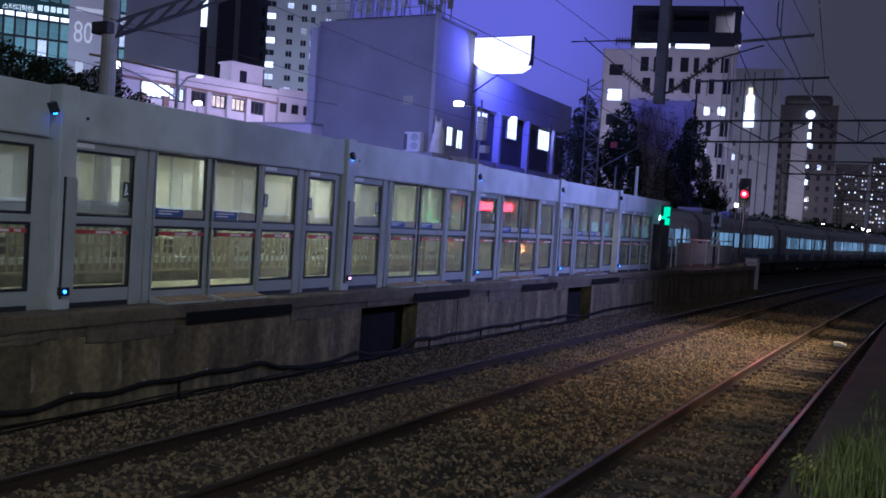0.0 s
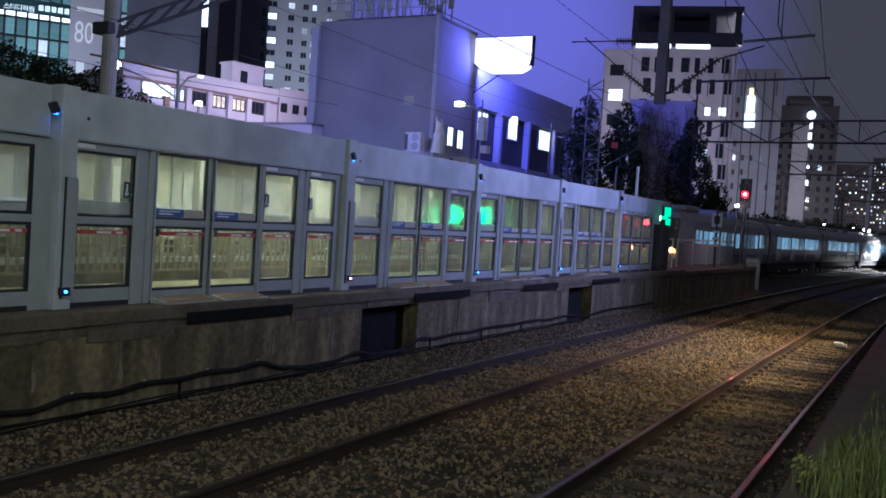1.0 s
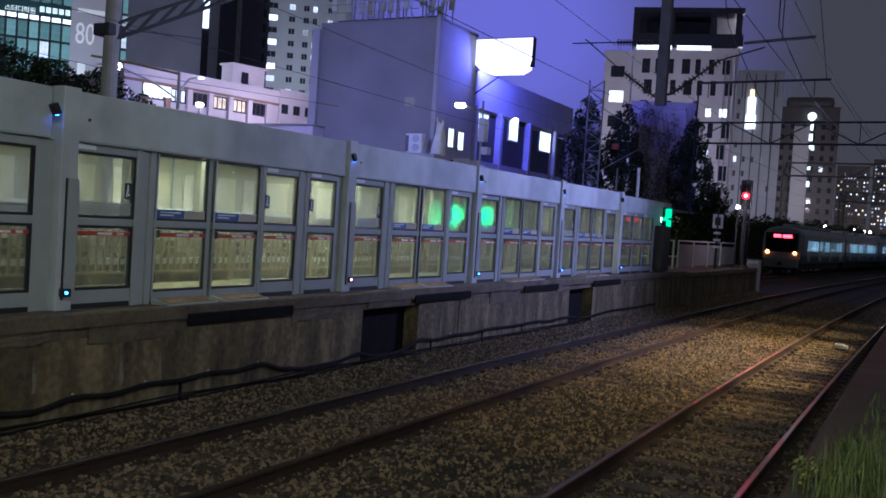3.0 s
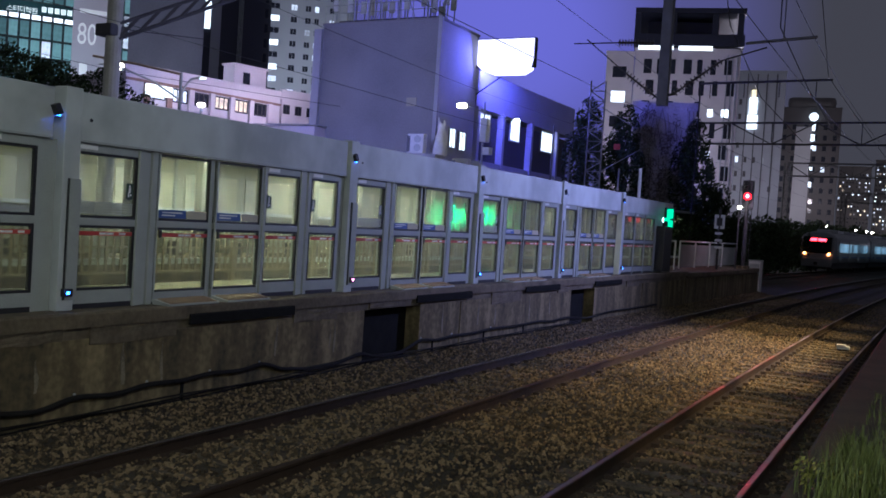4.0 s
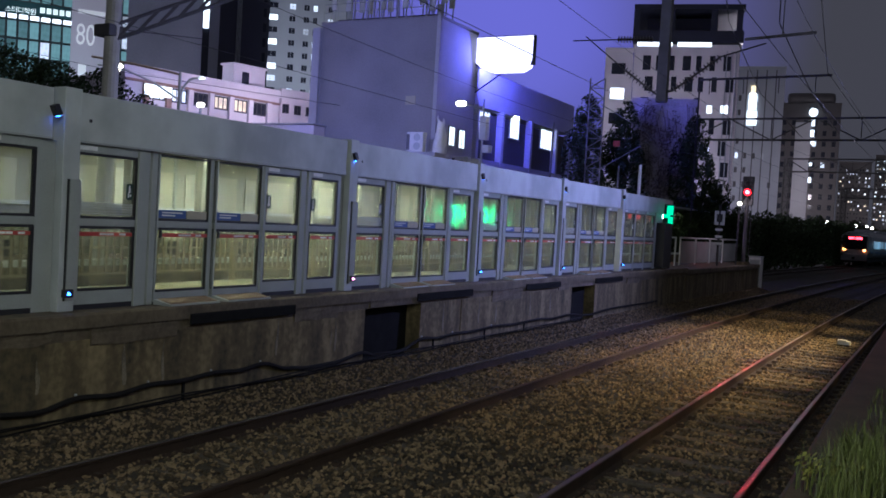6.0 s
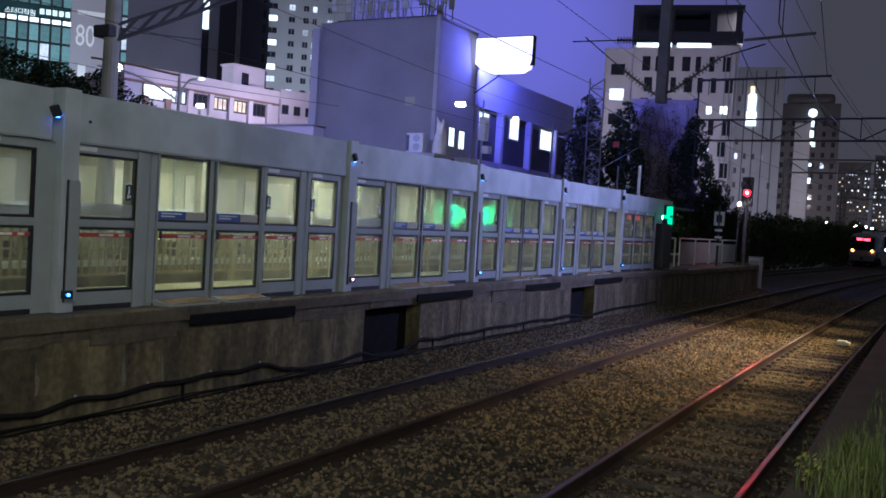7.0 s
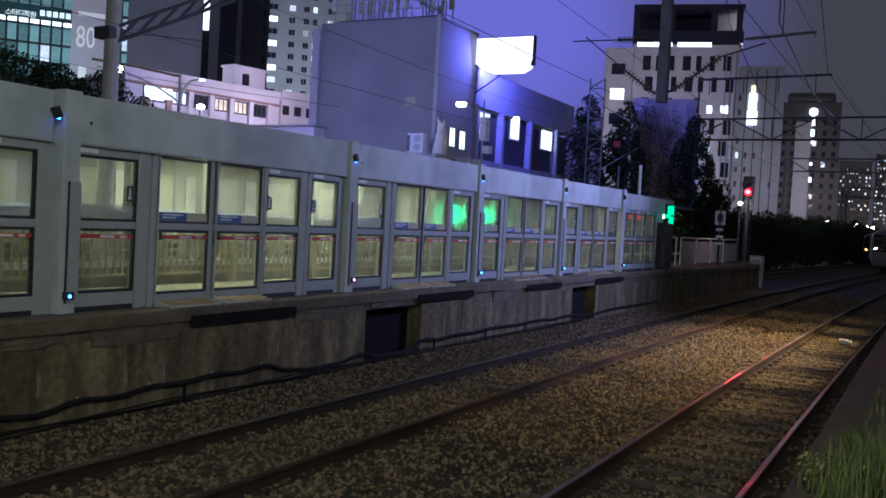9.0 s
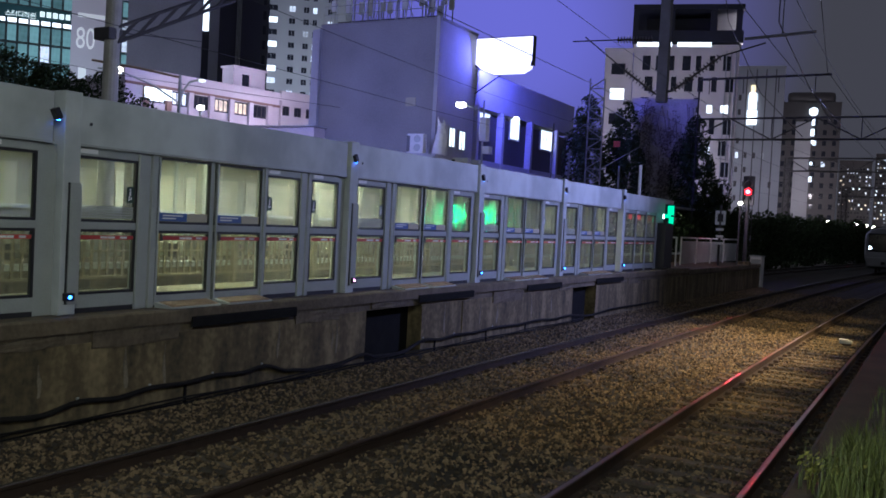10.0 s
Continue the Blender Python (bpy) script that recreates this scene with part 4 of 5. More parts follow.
grass("grass", 4200, 4.8, 6.7, -0.9, 0.42, 1.11, 0.08, 0.27, 11, "tall green grass growing on the near platform edge")
grass("grass", 900, 6.5, 9.5, -0.9, 0.35, 1.11, 0.04, 0.12, 12, "short grass on the near platform")
grass("grass", 90, 4.9, 6.3, 0.28, 0.56, 1.11, 0.18, 0.38, 13, "long arching grass blades over the platform edge")
t = thing("white_litter", at(25.4, 1.98, -0.15), "small white plastic box lying between the rails", "track box")
part("box_body", box(-0.15, 0.15, -0.12, 0.12, 0, 0.09, 0.02), "steel_white", t)
part("box_lid", box(-0.16, 0.06, -0.13, 0.13, 0.09, 0.12, 0.01), "steel_white", t)


# ---- vegetation ----
def crown(name, blobs, count, size, seed, material, parent):
    """Many small leaf cards in uneven clumps."""
    rg = random.Random(seed)
    vs, fs = [], []
    for _ in range(count):
        cx, cy, cz, rx, ry, rz = rg.choice(blobs)
        while True:
            q = Vector((rg.uniform(-1, 1), rg.uniform(-1, 1), rg.uniform(-1, 1)))
            if 0.25 < q.length < 1:
                break
        c = Vector((cx + q.x * rx, cy + q.y * ry, cz + q.z * rz))
        if noise.noise(c * 1.3) < -0.22:
            continue
        n = Vector((rg.gauss(0, 1), rg.gauss(0, 1), rg.gauss(0, 1))).normalized()
        u = n.orthogonal().normalized()
        v = n.cross(u)
        w = size * rg.uniform(0.5, 1.3)
        i = len(vs)
        vs += [c - u * w, c + v * w * 0.5, c + u * w, c - v * w * 0.5]
        fs.append((i, i + 1, i + 2, i + 3))
    me = bpy.data.meshes.new(name)
    me.from_pydata(vs, [], fs)
    me.materials.append(M[material])
    ob = new(name, me)
    if parent:
        ob.parent = parent
    return ob


def tree(where, height, blobs, count, size, seed, label, material="leaf"):
    t = thing("tree", Matrix.Translation(where), label, "tree", "trees")
    rg = random.Random(seed)
    bm = bmesh.new()
    add_rod(bm, (0, 0, 0), (0.1, 0.05, height * 0.55), 0.22, 8, 0.13)
    for b in blobs:
        mid = Vector((b[0] * 0.35, b[1] * 0.35, height * 0.5))
        add_rod(bm, (0.08, 0.04, height * rg.uniform(0.3, 0.5)), mid, 0.09, 6, 0.06)
        add_rod(bm, mid, (b[0], b[1], b[2] + b[5] * 0.4), 0.06, 6, 0.02)
    part("trunk", bm, "bark", t)
    crown("crown", blobs, count, size, seed, material, t)
    return t


tree((-24.6, 17.6, 0), 6.2, [(-1.8, -1.2, 5.6, 1.8, 1.8, 1.4), (-0.2, 0.2, 5.9, 1.5, 1.5, 1.15), (0.9, 1.0, 5.4, 1.2, 1.2, 1.2), (-2.8, -2.6, 5.8, 1.6, 1.6, 1.3), (-0.5, -0.5, 4.6, 2, 2, 1.1), (-4.2, -3.6, 5.6, 1.8, 1.8, 1.6)], 34000, 0.075, 21, "dark leafy tree behind the platform screen")
tree((-22.6, 19.7, 0), 5.8, [(0, 0, 5.5, 1.0, 1.0, 1.0), (0.5, 0.6, 5.1, 0.9, 0.9, 0.9), (-0.8, -0.8, 5.2, 0.9, 0.9, 0.8)], 12000, 0.06, 22, "small leafy tree lit from behind by the street")
for i, (x, y, h, n, mt) in enumerate(((-19.0, 54, 10.8, 16000, "leaf"), (-17.0, 55.5, 10.6, 16000, "leaf"), (-13.2, 58.0, 10.0, 15000, "leaf"), (-12.2, 61.0, 6.2, 9000, "leaf"))):
    tree((x, y, 0), h, [(0, 0, h * 0.78, 0.9, 0.9, h * 0.22), (0.6, -0.4, h * 0.55, 0.9, 1.0, h * 0.24), (-0.7, 0.3, h * 0.62, 1.0, 1.0, h * 0.27), (0.1, 0, h * 0.25, 1.3, 1.2, h * 0.22)], n, 0.10, 30 + i, "dark overgrown tree beside the railway" if mt == "leaf" else "half-bare tree tangled with dry grey climbers", mt)
bush = thing("hedge", None, "dark overgrown bushes along the far side of the line", "hedge", kind="stuff")
hb = []
rg = random.Random(8)
for i in range(36):
    s = 50 + i * 2.7
    c = P(s, 15.6 + 1.2 * math.sin(i * 1.7), 0)
    hb.append((c.x, c.y, 2.0 + rg.uniform(-0.3, 0.7), 1.8, 2.0, 2.3 + rg.uniform(-0.3, 0.6)))
crown("hedge_leaves", hb, 90000, 0.16, 41, "leaf", bush)

# weeds and litter on the near edge
M["weed"] = mat("yellow_green_weed_leaf", (0.16, 0.17, 0.035), 0.6, 0, 0.4, 6, 20, 0.0, rand=0.6)
M["dead_leaf"] = mat("dead_brown_leaf", (0.16, 0.09, 0.045), 0.8, 0, 0.4, 6, 20, 0.0, rand=0.6)
for i, (s, d, h) in enumerate(((5.50, 0.40, 0.16), (5.36, 0.50, 0.20), (5.62, 0.30, 0.13))):
    q = P(s, d, 1.11)
    t = thing("weed", Matrix.Translation(q), "yellow-green broad-leaved weed on the platform edge", "weed", "weeds")
    part("stem", rod((0, 0, 0), (0.01, 0.01, h * 0.9), 0.004, 5, 0.002), "weed", t)
    crown("foliage", [(0, 0, h * 0.75, 0.07, 0.07, h * 0.3), (0.02, 0.02, h * 0.4, 0.05, 0.05, h * 0.3)], 90, 0.018, 80 + i, "weed", t)
rg = random.Random(91)
q = P(14.3, 1.30, -0.27)
t = thing("dead_leaves", Matrix.Translation(q), "heap of dead brown leaves beside the rail", "leaves", kind="stuff")
crown("leaf_heap", [(0, 0, 0.08, 0.16, 0.5, 0.10), (0.0, 0.5, 0.06, 0.12, 0.4, 0.08)], 260, 0.035, 92, "dead_leaf", t)
t = thing("edge_block", at(14.6, 0.22, 1.11), "pale broken concrete block on the platform edge", "block")
bm = box(-0.16, 0.16, -0.3, 0.3, 0.0, 0.10, 0.025)
for v in bm.verts:
    v.co += 0.02 * noise.noise_vector(v.co * 9)
    v.co.z = max(v.co.z, 0)
part("block_body", bm, "wall_white", t)

# ---- overhead line ----
t = thing("catenary_mast", at(12.74, 14.82, -0.3), "grey tapered concrete mast with a steel cantilever bracket", "mast", "masts")
part("pole", rod((0, 0, 0), (0.12, 0, 9.0), 0.165, 14, 0.15), "mast_concrete", t)
part("bracket_clamp", box(-0.22, 0.23, -0.22, 0.22, 6.04, 6.28, 0.03), "dark_steel", t)
bm = bmesh.new()
add_rod(bm, (0.2, 0, 6.0), (0.9, 2.6, 7.4), 0.04, 8)
add_rod(bm, (0.2, 0, 6.3), (0.9, 2.6, 7.7), 0.035, 8)
for i in range(6):
    f = i / 6
    add_rod(bm, (0.2 + 0.7 * f, 2.6 * f, 6.0 + 1.4 * f), (0.2 + 0.7 * (f + 0.16), 2.6 * (f + 0.16), 6.3 + 1.4 * (f + 0.16)), 0.035, 6)
part("bracket_arm", bm, "dark_steel", t)


def ribbed(a, b, r, n, sheds=0.09):
    """A rod insulator with sheds."""
    bm = rod(a, b, r, 8)
    a, b = Vector(a), Vector(b)
    u = (b - a).normalized()
    for i in range(n):
        c = a + (b - a) * (i + 0.5) / n
        add_rod(bm, c - u * 0.02, c + u * 0.02, sheds, 10)
    return bm


def lattice(parent, a, b, w, name="lattice_beam", bays=10, r=0.035, material="dark_steel"):
    """A truss of two chords with diagonals; w is the vector from one chord to the other."""
    a, b, w = Vector(a), Vector(b), Vector(w)
    bm = bmesh.new()
    add_rod(bm, a, b, r * 1.5, 6)
    add_rod(bm, a + w, b + w, r * 1.5, 6)
    for i in range(bays):
        f, g = i / bays, (i + 1) / bays
        p0, p1 = a + (b - a) * f, a + (b - a) * g
        if i % 2:
            add_rod(bm, p0, p1 + w, r, 5)
        else:
            add_rod(bm, p0 + w, p1, r, 5)
        add_rod(bm, p0, p0 + w, r * 0.8, 5)
    return part(name, bm, material, parent)


# portal with the drop post, its beam above
t = thing("drop_post_portal", None, "steel portal with a hanging drop post and porcelain insulators", "portal", "portals")
c = P(41.9, 12.25, 0)
part("drop_post", box(c.x - 0.24, c.x + 0.24, c.y - 0.2, c.y + 0.2, 8.55, 14.4, 0.02), "mast", t)
part("insulator", ribbed((c.x - 2.2, c.y - 0.4, 11.5), (c.x - 0.55, c.y - 0.1, 11.5), 0.05, 12, 0.16), "insul", t)
part("insulator", ribbed((c.x - 1.75, c.y - 0.5, 10.05), (c.x - 0.3, c.y, 8.95), 0.05, 10, 0.17), "insul", t)
part("insulator", ribbed((c.x + 0.5, c.y, 9.1), (c.x + 2.5, c.y + 0.5, 10.7), 0.05, 14, 0.16), "insul", t)
part("stay", rod((c.x - 4.2, c.y - 1, 11.4), (c.x - 2.2, c.y - 0.4, 11.5), 0.03, 6), "wire", t)
part("stay", rod((c.x - 3.6, c.y - 0.9, 11.6), (c.x - 1.75, c.y - 0.5, 10.05), 0.03, 6), "wire", t)
part("stay", rod((c.x + 2.5, c.y + 0.5, 10.7), (c.x + 4.4, c.y + 0.8, 11.3), 0.035, 6), "wire", t)
part("stay", rod((c.x - 0.3, c.y, 8.95), (c.x + 0.5, c.y, 9.1), 0.06, 6), "dark_steel", t)
part("cross_arm", rod((c.x + 3.6, c.y, 11.35), (c.x + 6.6, c.y + 0.1, 11.55), 0.07, 8), "mast", t)
part("cross_arm_hanger", rod((c.x + 5.2, c.y + 0.05, 11.45), (c.x + 5.2, c.y + 0.05, 14.3), 0.03, 6), "mast", t)
lattice(t, (c.x - 0.3, c.y, 14.2), (c.x + 15, c.y, 14.2), (0, 0, 0.9), "portal_beam", 10, 0.06)
for x in (15,):
    part("portal_leg", box(c.x + x - 0.2, c.x + x + 0.2, c.y - 0.2, c.y + 0.2, -0.3, 15.1, 0.02), "mast", t)

# lattice portals across the line, nearer to farther
def portal(s, d0, d1, z, deep, label, legs=True, leg_w=0.5, bays=12, r=0.06):
    t = thing("line_portal", at(s, 0, 0), label, "portal", "portals")
    lattice(t, (-d0, 0, z - deep), (-d1, 0, z - deep), (0, 0, deep), "portal_beam", bays, r)
    for d in (d0, d1):
        if not legs:
            continue
        lattice(t, (-d - leg_w / 2, 0, -0.3), (-d - leg_w / 2, 0, z), (leg_w, 0, 0), "portal_leg", max(8, int(z)), r)
    return t


portal(70.5, 22.5, -8.5, 11.4, 1.6, "dark lattice steel portal over the railway", True, 0.6, 10, 0.05)
portal(96, 17.5, -7.0, 10.6, 1.3, "dark lattice steel portal over the railway", True, 0.6, 12, 0.055)
portal(125, 17.5, 0.3, 9.4, 1.2, "dark lattice steel portal over the railway", True, 0.6, 12, 0.06)
portal(160, 18, -1.0, 9.4, 1.2, "dark lattice steel portal over the railway", True, 0.6, 12, 0.07)
portal(200, 19, -3.0, 9.4, 1.2, "dark lattice steel portal over the railway", True, 0.6, 12, 0.08)
t = thing("single_beam_portal", None, "slim pipe portal carrying the overhead wires", "portal", "portals")
a, b = P(55, 14.2, 11.8), P(55, 6.75, 11.85)
part("beam", rod(a, b, 0.07, 8), "dark_steel", t)
part("leg", rod((a.x, a.y, -0.3), a, 0.05, 8), "train_dark", t)
for d in (13.6, 11.6, 9.6, 7.6):
    q = P(55, d, 11.8)
    part("hanger", rod(q, q - Vector((0, 0, 0.9)), 0.03, 6), "dark_steel", t)
t = thing("lattice_mast", None, "narrow lattice steel mast standing behind the platform", "mast", "masts")
lattice(t, (-16.6, 47.2, -0.3), (-16.6, 47.2, 10.6), (0.75, 0.25, 0), "mast_frame", 20, 0.03, "mast")
part("stay", rod((-16.0, 47.4, 9.2), (-13.2, 47.6, 7.6), 0.025, 6), "mast", t)
part("stay", rod((-16.0, 47.4, 5.6), (-13.0, 47.6, 7.4), 0.025, 6), "mast", t)
part("red_plate", box(-15.1, -14.75, 47.2, 47.25, 6.9, 7.2), "red_strip", t)
for x, y, h in ((-18.4, 46.5, 8.4), (-17.5, 46.8, 7.0), (-14.9, 47.5, 6.2)):
    tt = thing("slim_pole", Matrix.Translation((x, y, -0.3)), "slim grey steel pole behind the platform", "pole", "slim poles")
    part("pole", rod((0, 0, 0), (0.1, 0, h), 0.07, 8, 0.05), "mast", tt)
# wires
def wire(points, r=0.012, name="overhead_wire", label="thin dark overhead wire"):
    t = thing(name, None, label, "wire", "wires")
    part("strand", tube(points, r, 5), "wire", t)


for d, z, dz in ((D_FAR, 5.4, 0), (D_FAR, 6.6, 1), (D_NEAR, 5.4, 0), (D_NEAR, 6.6, 1), (D_TRAIN, 5.5, 0), (D_TRAIN, 6.7, 1)):
    pts = []
    for i in range(60):
        s = 8 + i * 3.2
        f = ((s - 8) % 48) / 48
        pts.append(P(s, d + 0.15 * math.sin(s * 0.06), z + dz * 0.6 * (2 * f - 1) ** 2 - 0.3 * dz))
    wire(pts, 0.006)
wire([P(30, 5.0, 14.5), P(42, 7.2, 12.0), P(55, 8.0, 11.3), P(70.5, 8.5, 10.2)], 0.028)
wire([P(30, 7.6, 15.6), P(42, 9.4, 12.2), P(55, 10.6, 10.9), P(70.5, 11.0, 10.0)], 0.024)
wire([P(34, 5.0, 15.5), P(55, 7.0, 12.0), P(96, 6.6, 8.6)], 0.02)
wire([(-40, 20, 9.6), (-34, 30, 8.5), (-28, 40, 8.2)], 0.012)


# ---- buildings ----
def front(A, B):
    """The frame of a facade from its left foot A to its right foot B: x along it, y into the house."""
    a, b = Vector((*A, 0)), Vector((*B, 0))
    u = (b - a).normalized()
    m = Matrix((u, Vector((-u.y, u.x, 0)), Vector((0, 0, 1)))).transposed().to_4x4()
    m.translation = a + Vector((0, 0, -0.3))
    return m, (b - a).length


WINDOWS = {}


def window(parent, x, z, w, h, glass_mat, frame_mat="alu", bars=1, y=0.0):
    """A framed window set on the facade: frame and pane."""
    key = (round(w, 2), round(h, 2), frame_mat, bars)
    if key not in WINDOWS:
        bm = bmesh.new()
        f = min(0.08, w * 0.09)
        add_ring(bm, 0, w, 0, h, f, -0.06, 0.04, "x")
        me = bpy.data.meshes.new("window")
        bm.to_mesh(me)
        bm.free()
        me.materials.append(M[frame_mat])
        bar = bpy.data.meshes.new("glazing_bar")
        bb = box(-f / 3, f / 3, -0.05, 0.04, f, h - f)
        bb.to_mesh(bar)
        bb.free()
        bar.materials.append(M[frame_mat])
        WINDOWS[key] = (me, {}, f, bar)
    me, pane, f, bar = WINDOWS[key]
    ob = new("window", me)
    ob.parent, ob.matrix_basis = parent, Matrix.Translation((x, y, z))
    if glass_mat not in pane:
        bm = box(f, w - f, -0.02, 0.03, f, h - f)
        pm = bpy.data.meshes.new("pane")
        bm.to_mesh(pm)
        bm.free()
        pm.materials.append(M[glass_mat])
        pane[glass_mat] = pm
    po = new("pane", pane[glass_mat])
    po.parent = ob
    for i in range(bars):
        bo = new("glazing_bar", bar)
        bo.parent, bo.matrix_basis = ob, Matrix.Translation((w * (i + 1) / (bars + 1), 0, 0))
    return ob


def house(name, A, B, depth, top, wall, label, category="building"):
    m, w = front(A, B)
    t = thing(name, m, label, category)
    part("wall", box(0, w, 0.0, depth, 0, top + 0.3), wall, t)
    part("parapet", box(-0.1, w + 0.1, -0.1, 0.25, top + 0.3, top + 0.75), wall, t)
    return t, w


def letters(text, size, material, parent, m, name="lettering"):
    cu = bpy.data.curves.new(name, "FONT")
    cu.body, cu.size, cu.extrude = text, size, 0.02
    ob = new(name, cu)
    dg = bpy.context.evaluated_depsgraph_get()
    me = bpy.data.meshes.new_from_object(ob.evaluated_get(dg))
    bpy.data.objects.remove(ob)
    me.materials.clear()
    me.materials.append(M[material])
    ob = new(name, me)
    ob.parent, ob.matrix_basis = parent, m
    return ob


UP = Matrix.Rotation(radians(90), 4, "X")
rg = random.Random(77)

# glass office block with shop lettering and a banner
t, w = house("office_building", (-81.5, 49.0), (-70.0, 64.3), 14, 34, "curtain", "teal glass office building with lit floors and a tall banner")
nx = 14
for j in range(11):
    z = 12.2 + j * 1.72
    for i in range(nx):
        lit = "curtain_lit"
        if j == 4:
            lit = "lit"
        elif j % 2 == 0 and rg.random() < 0.10:
            lit = "lit_soft"
        window(t, 0.2 + i * 0.96, z, 0.92, 1.66 if lit != "lit" else 0.56, lit, "dark_steel", 0, -0.02)
for i, ch in enumerate("스터디학원"):
    letters(ch, 0.62, "sign_text", t, Matrix.Translation((7.7 + i * 0.53, -0.16, 19.72)) @ UP)
for i in range(5):
    part("sign_bar", box(10.7 + i * 0.56, 11.1 + i * 0.56, -0.18, -0.14, 19.95, 20.45), "sign_text", t)
bn = part("banner", box(13.45, 16.9, -0.35, -0.2, 8.0, 24.0, 0.02), "banner", t, "pale lilac hanging banner with large numerals, given a faint glow")
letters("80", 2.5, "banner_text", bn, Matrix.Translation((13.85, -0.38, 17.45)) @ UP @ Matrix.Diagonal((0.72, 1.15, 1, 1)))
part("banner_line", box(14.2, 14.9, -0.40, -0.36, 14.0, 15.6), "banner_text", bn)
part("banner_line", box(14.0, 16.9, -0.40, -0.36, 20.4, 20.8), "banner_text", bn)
for j in range(9):
    window(t, 18.0, 9.0 + j * 1.7, 0.95, 1.6, "lit_soft" if j in (3, 5, 6, 8) else "curtain_lit", "dark_steel", 0, -0.02)
part("corner_fin", box(w - 0.25, w + 0.15, -0.5, 0.6, 0, 34), "wall_white", t)

# dark blank party wall
t, w = house("dark_hall", (-51.8, 47.0), (-48.15, 50.74), 8, 19, "wall_hall", "dark windowless building with grey cladding")
part("cladding_joint", box(0, w, -0.03, 0.0, 15.0, 15.08), "wall_dark", t)
part("cladding_joint", box(0, w, -0.03, 0.0, 18.0, 18.08), "wall_dark", t)
t, w = house("dark_tower", (-83.2, 86.6), (-76.4, 92.5), 14, 46, "wall_dark", "dark navy glass tower with a lit stair strip")
part("pale_strip", box(1.6, 2.8, -0.15, -0.0, 0, 46), "wall_apt", t)
part("lit_strip", box(0.78, 1.5, -0.22, -0.0, 25.2, 30), "lit", t)
for i in range(4):
    part("riser_pipe", rod((5.0 + 0.16 * i, -0.25, 8), (5.0 + 0.16 * i, -0.25, 46), 0.05, 6), "alu", t)
for j in range(14):
    window(t, 8.2, 14 + 1.9 * j, 0.5, 1.2, "unlit", "dark_steel", 0, -0.02)
# apartment tower
t, w = house("apartment_tower", (-96.3, 115.0), (-85.0, 123.8), 16, 60, "wall_apt", "tall grey apartment tower with scattered lit windows")
LIT_APT = {(0, 3), (0, 5), (0, 7), (0, 8), (1, 9), (3, 2), (3, 5), (3, 6), (3, 9), (4, 8), (3, 10), (2, 4), (1, 2), (4, 3)}
for j in range(16):
    z = 39.0 - j * 1.95
    for i, (x, ww) in enumerate(((0.7, 1.7), (4.1, 1.1), (6.4, 1.0), (7.9, 0.8), (10.3, 0.9))):
        g = "lit_soft" if (i, j) in LIT_APT else "unlit"
        if (i, j) in ((0, 5), (0, 7), (0, 3), (3, 6)):
            g = "lit"
        window(t, x, z, ww, 1.05, g, "wall_apt", 1)
part("rooftop_sign", box(w - 3.6, w - 1.2, -0.2, 0.0, 33.0, 33.6), "lit", t)

# low white building along the street
t, w = house("low_white_building", (-38.5, 34.9), (-36.3, 45.3), 9, 9.45, "wall_white", "low white tiled building with brown pilasters and lit windows")
for i in range(7):
    x = 1.25 + i * 1.42
    part("pilaster", box(x - 0.16, x + 0.16, -0.2, 0.0, 0, 9.3, 0.02), "wall_white" if i not in (0, 1) else "brown_tile", t)
    if i < 6:
        window(t, x + 0.2, 8.45, 1.02, 0.78, ("lit", "lit_soft", "unlit", "lit_warm", "lit_warm", "unlit")[i], "dark_steel", 2)
        window(t, x + 0.2, 6.3, 1.02, 0.95, ("lit", "lit_soft", "lit_warm", "lit_warm", "lit_warm", "unlit")[i], "dark_steel", 2)
part("string_course", box(0, w, -0.12, 0.0, 9.28, 9.42, 0.01), "brown_tile", t, "brown tiled band")
part("bright_sign", box(1.0, 2.62, -0.5, -0.3, 8.62, 9.18, 0.04), "lit", t, "white lit shop sign")
part("penthouse", box(7.35, 9.75, 0.4, 1.5, 9.7, 11.35), "wall_white", t)
part("penthouse_roof", box(7.25, 9.85, 0.3, 1.6, 11.35, 11.46), "wall_white", t)
part("penthouse_door", box(8.0, 8.5, 0.37, 0.42, 10.3, 11.0), "unlit", t)
t2, w2 = house("corner_house", (-36.2, 45.4), (-35.1, 48.4), 8, 9.6, "wall_white", "white painted corner house with three square windows")
for i in range(3):
    window(t2, 0.08 + i * 0.87, 8.84, 0.46, 0.58, "unlit", "dark_steel", 1)
    window(t2, 0.35 + i * 0.95, 6.0, 0.6, 0.75, "unlit", "dark_steel", 1)
# tin roofs before it
for x0, x1, y, z, mt in ((-33.5, -29.6, 40.0, 7.75, "roof"), (-33.4, -31.0, 44.0, 8.2, "tread"), (-35.2, -31.5, 36.6, 7.2, "roof")):
    t = thing("tin_roof_shed", Matrix.Translation((x0, y, -0.3)), "small shed with a pale corrugated tin roof", "shed", "sheds")
    part("wall", box(0, x1 - x0, 0, 3, 0, z - 0.3), "wall_white", t)
    bm = bmesh.new()
    n = 24
    for i in range(n):
        a = (x1 - x0 + 0.4) * i / n - 0.2
        add_box(bm, a, a + (x1 - x0 + 0.4) / n * 0.7, -0.3, 3.3, z - 0.28, z - 0.22)
    part("roof_sheet", bm, mt, t)

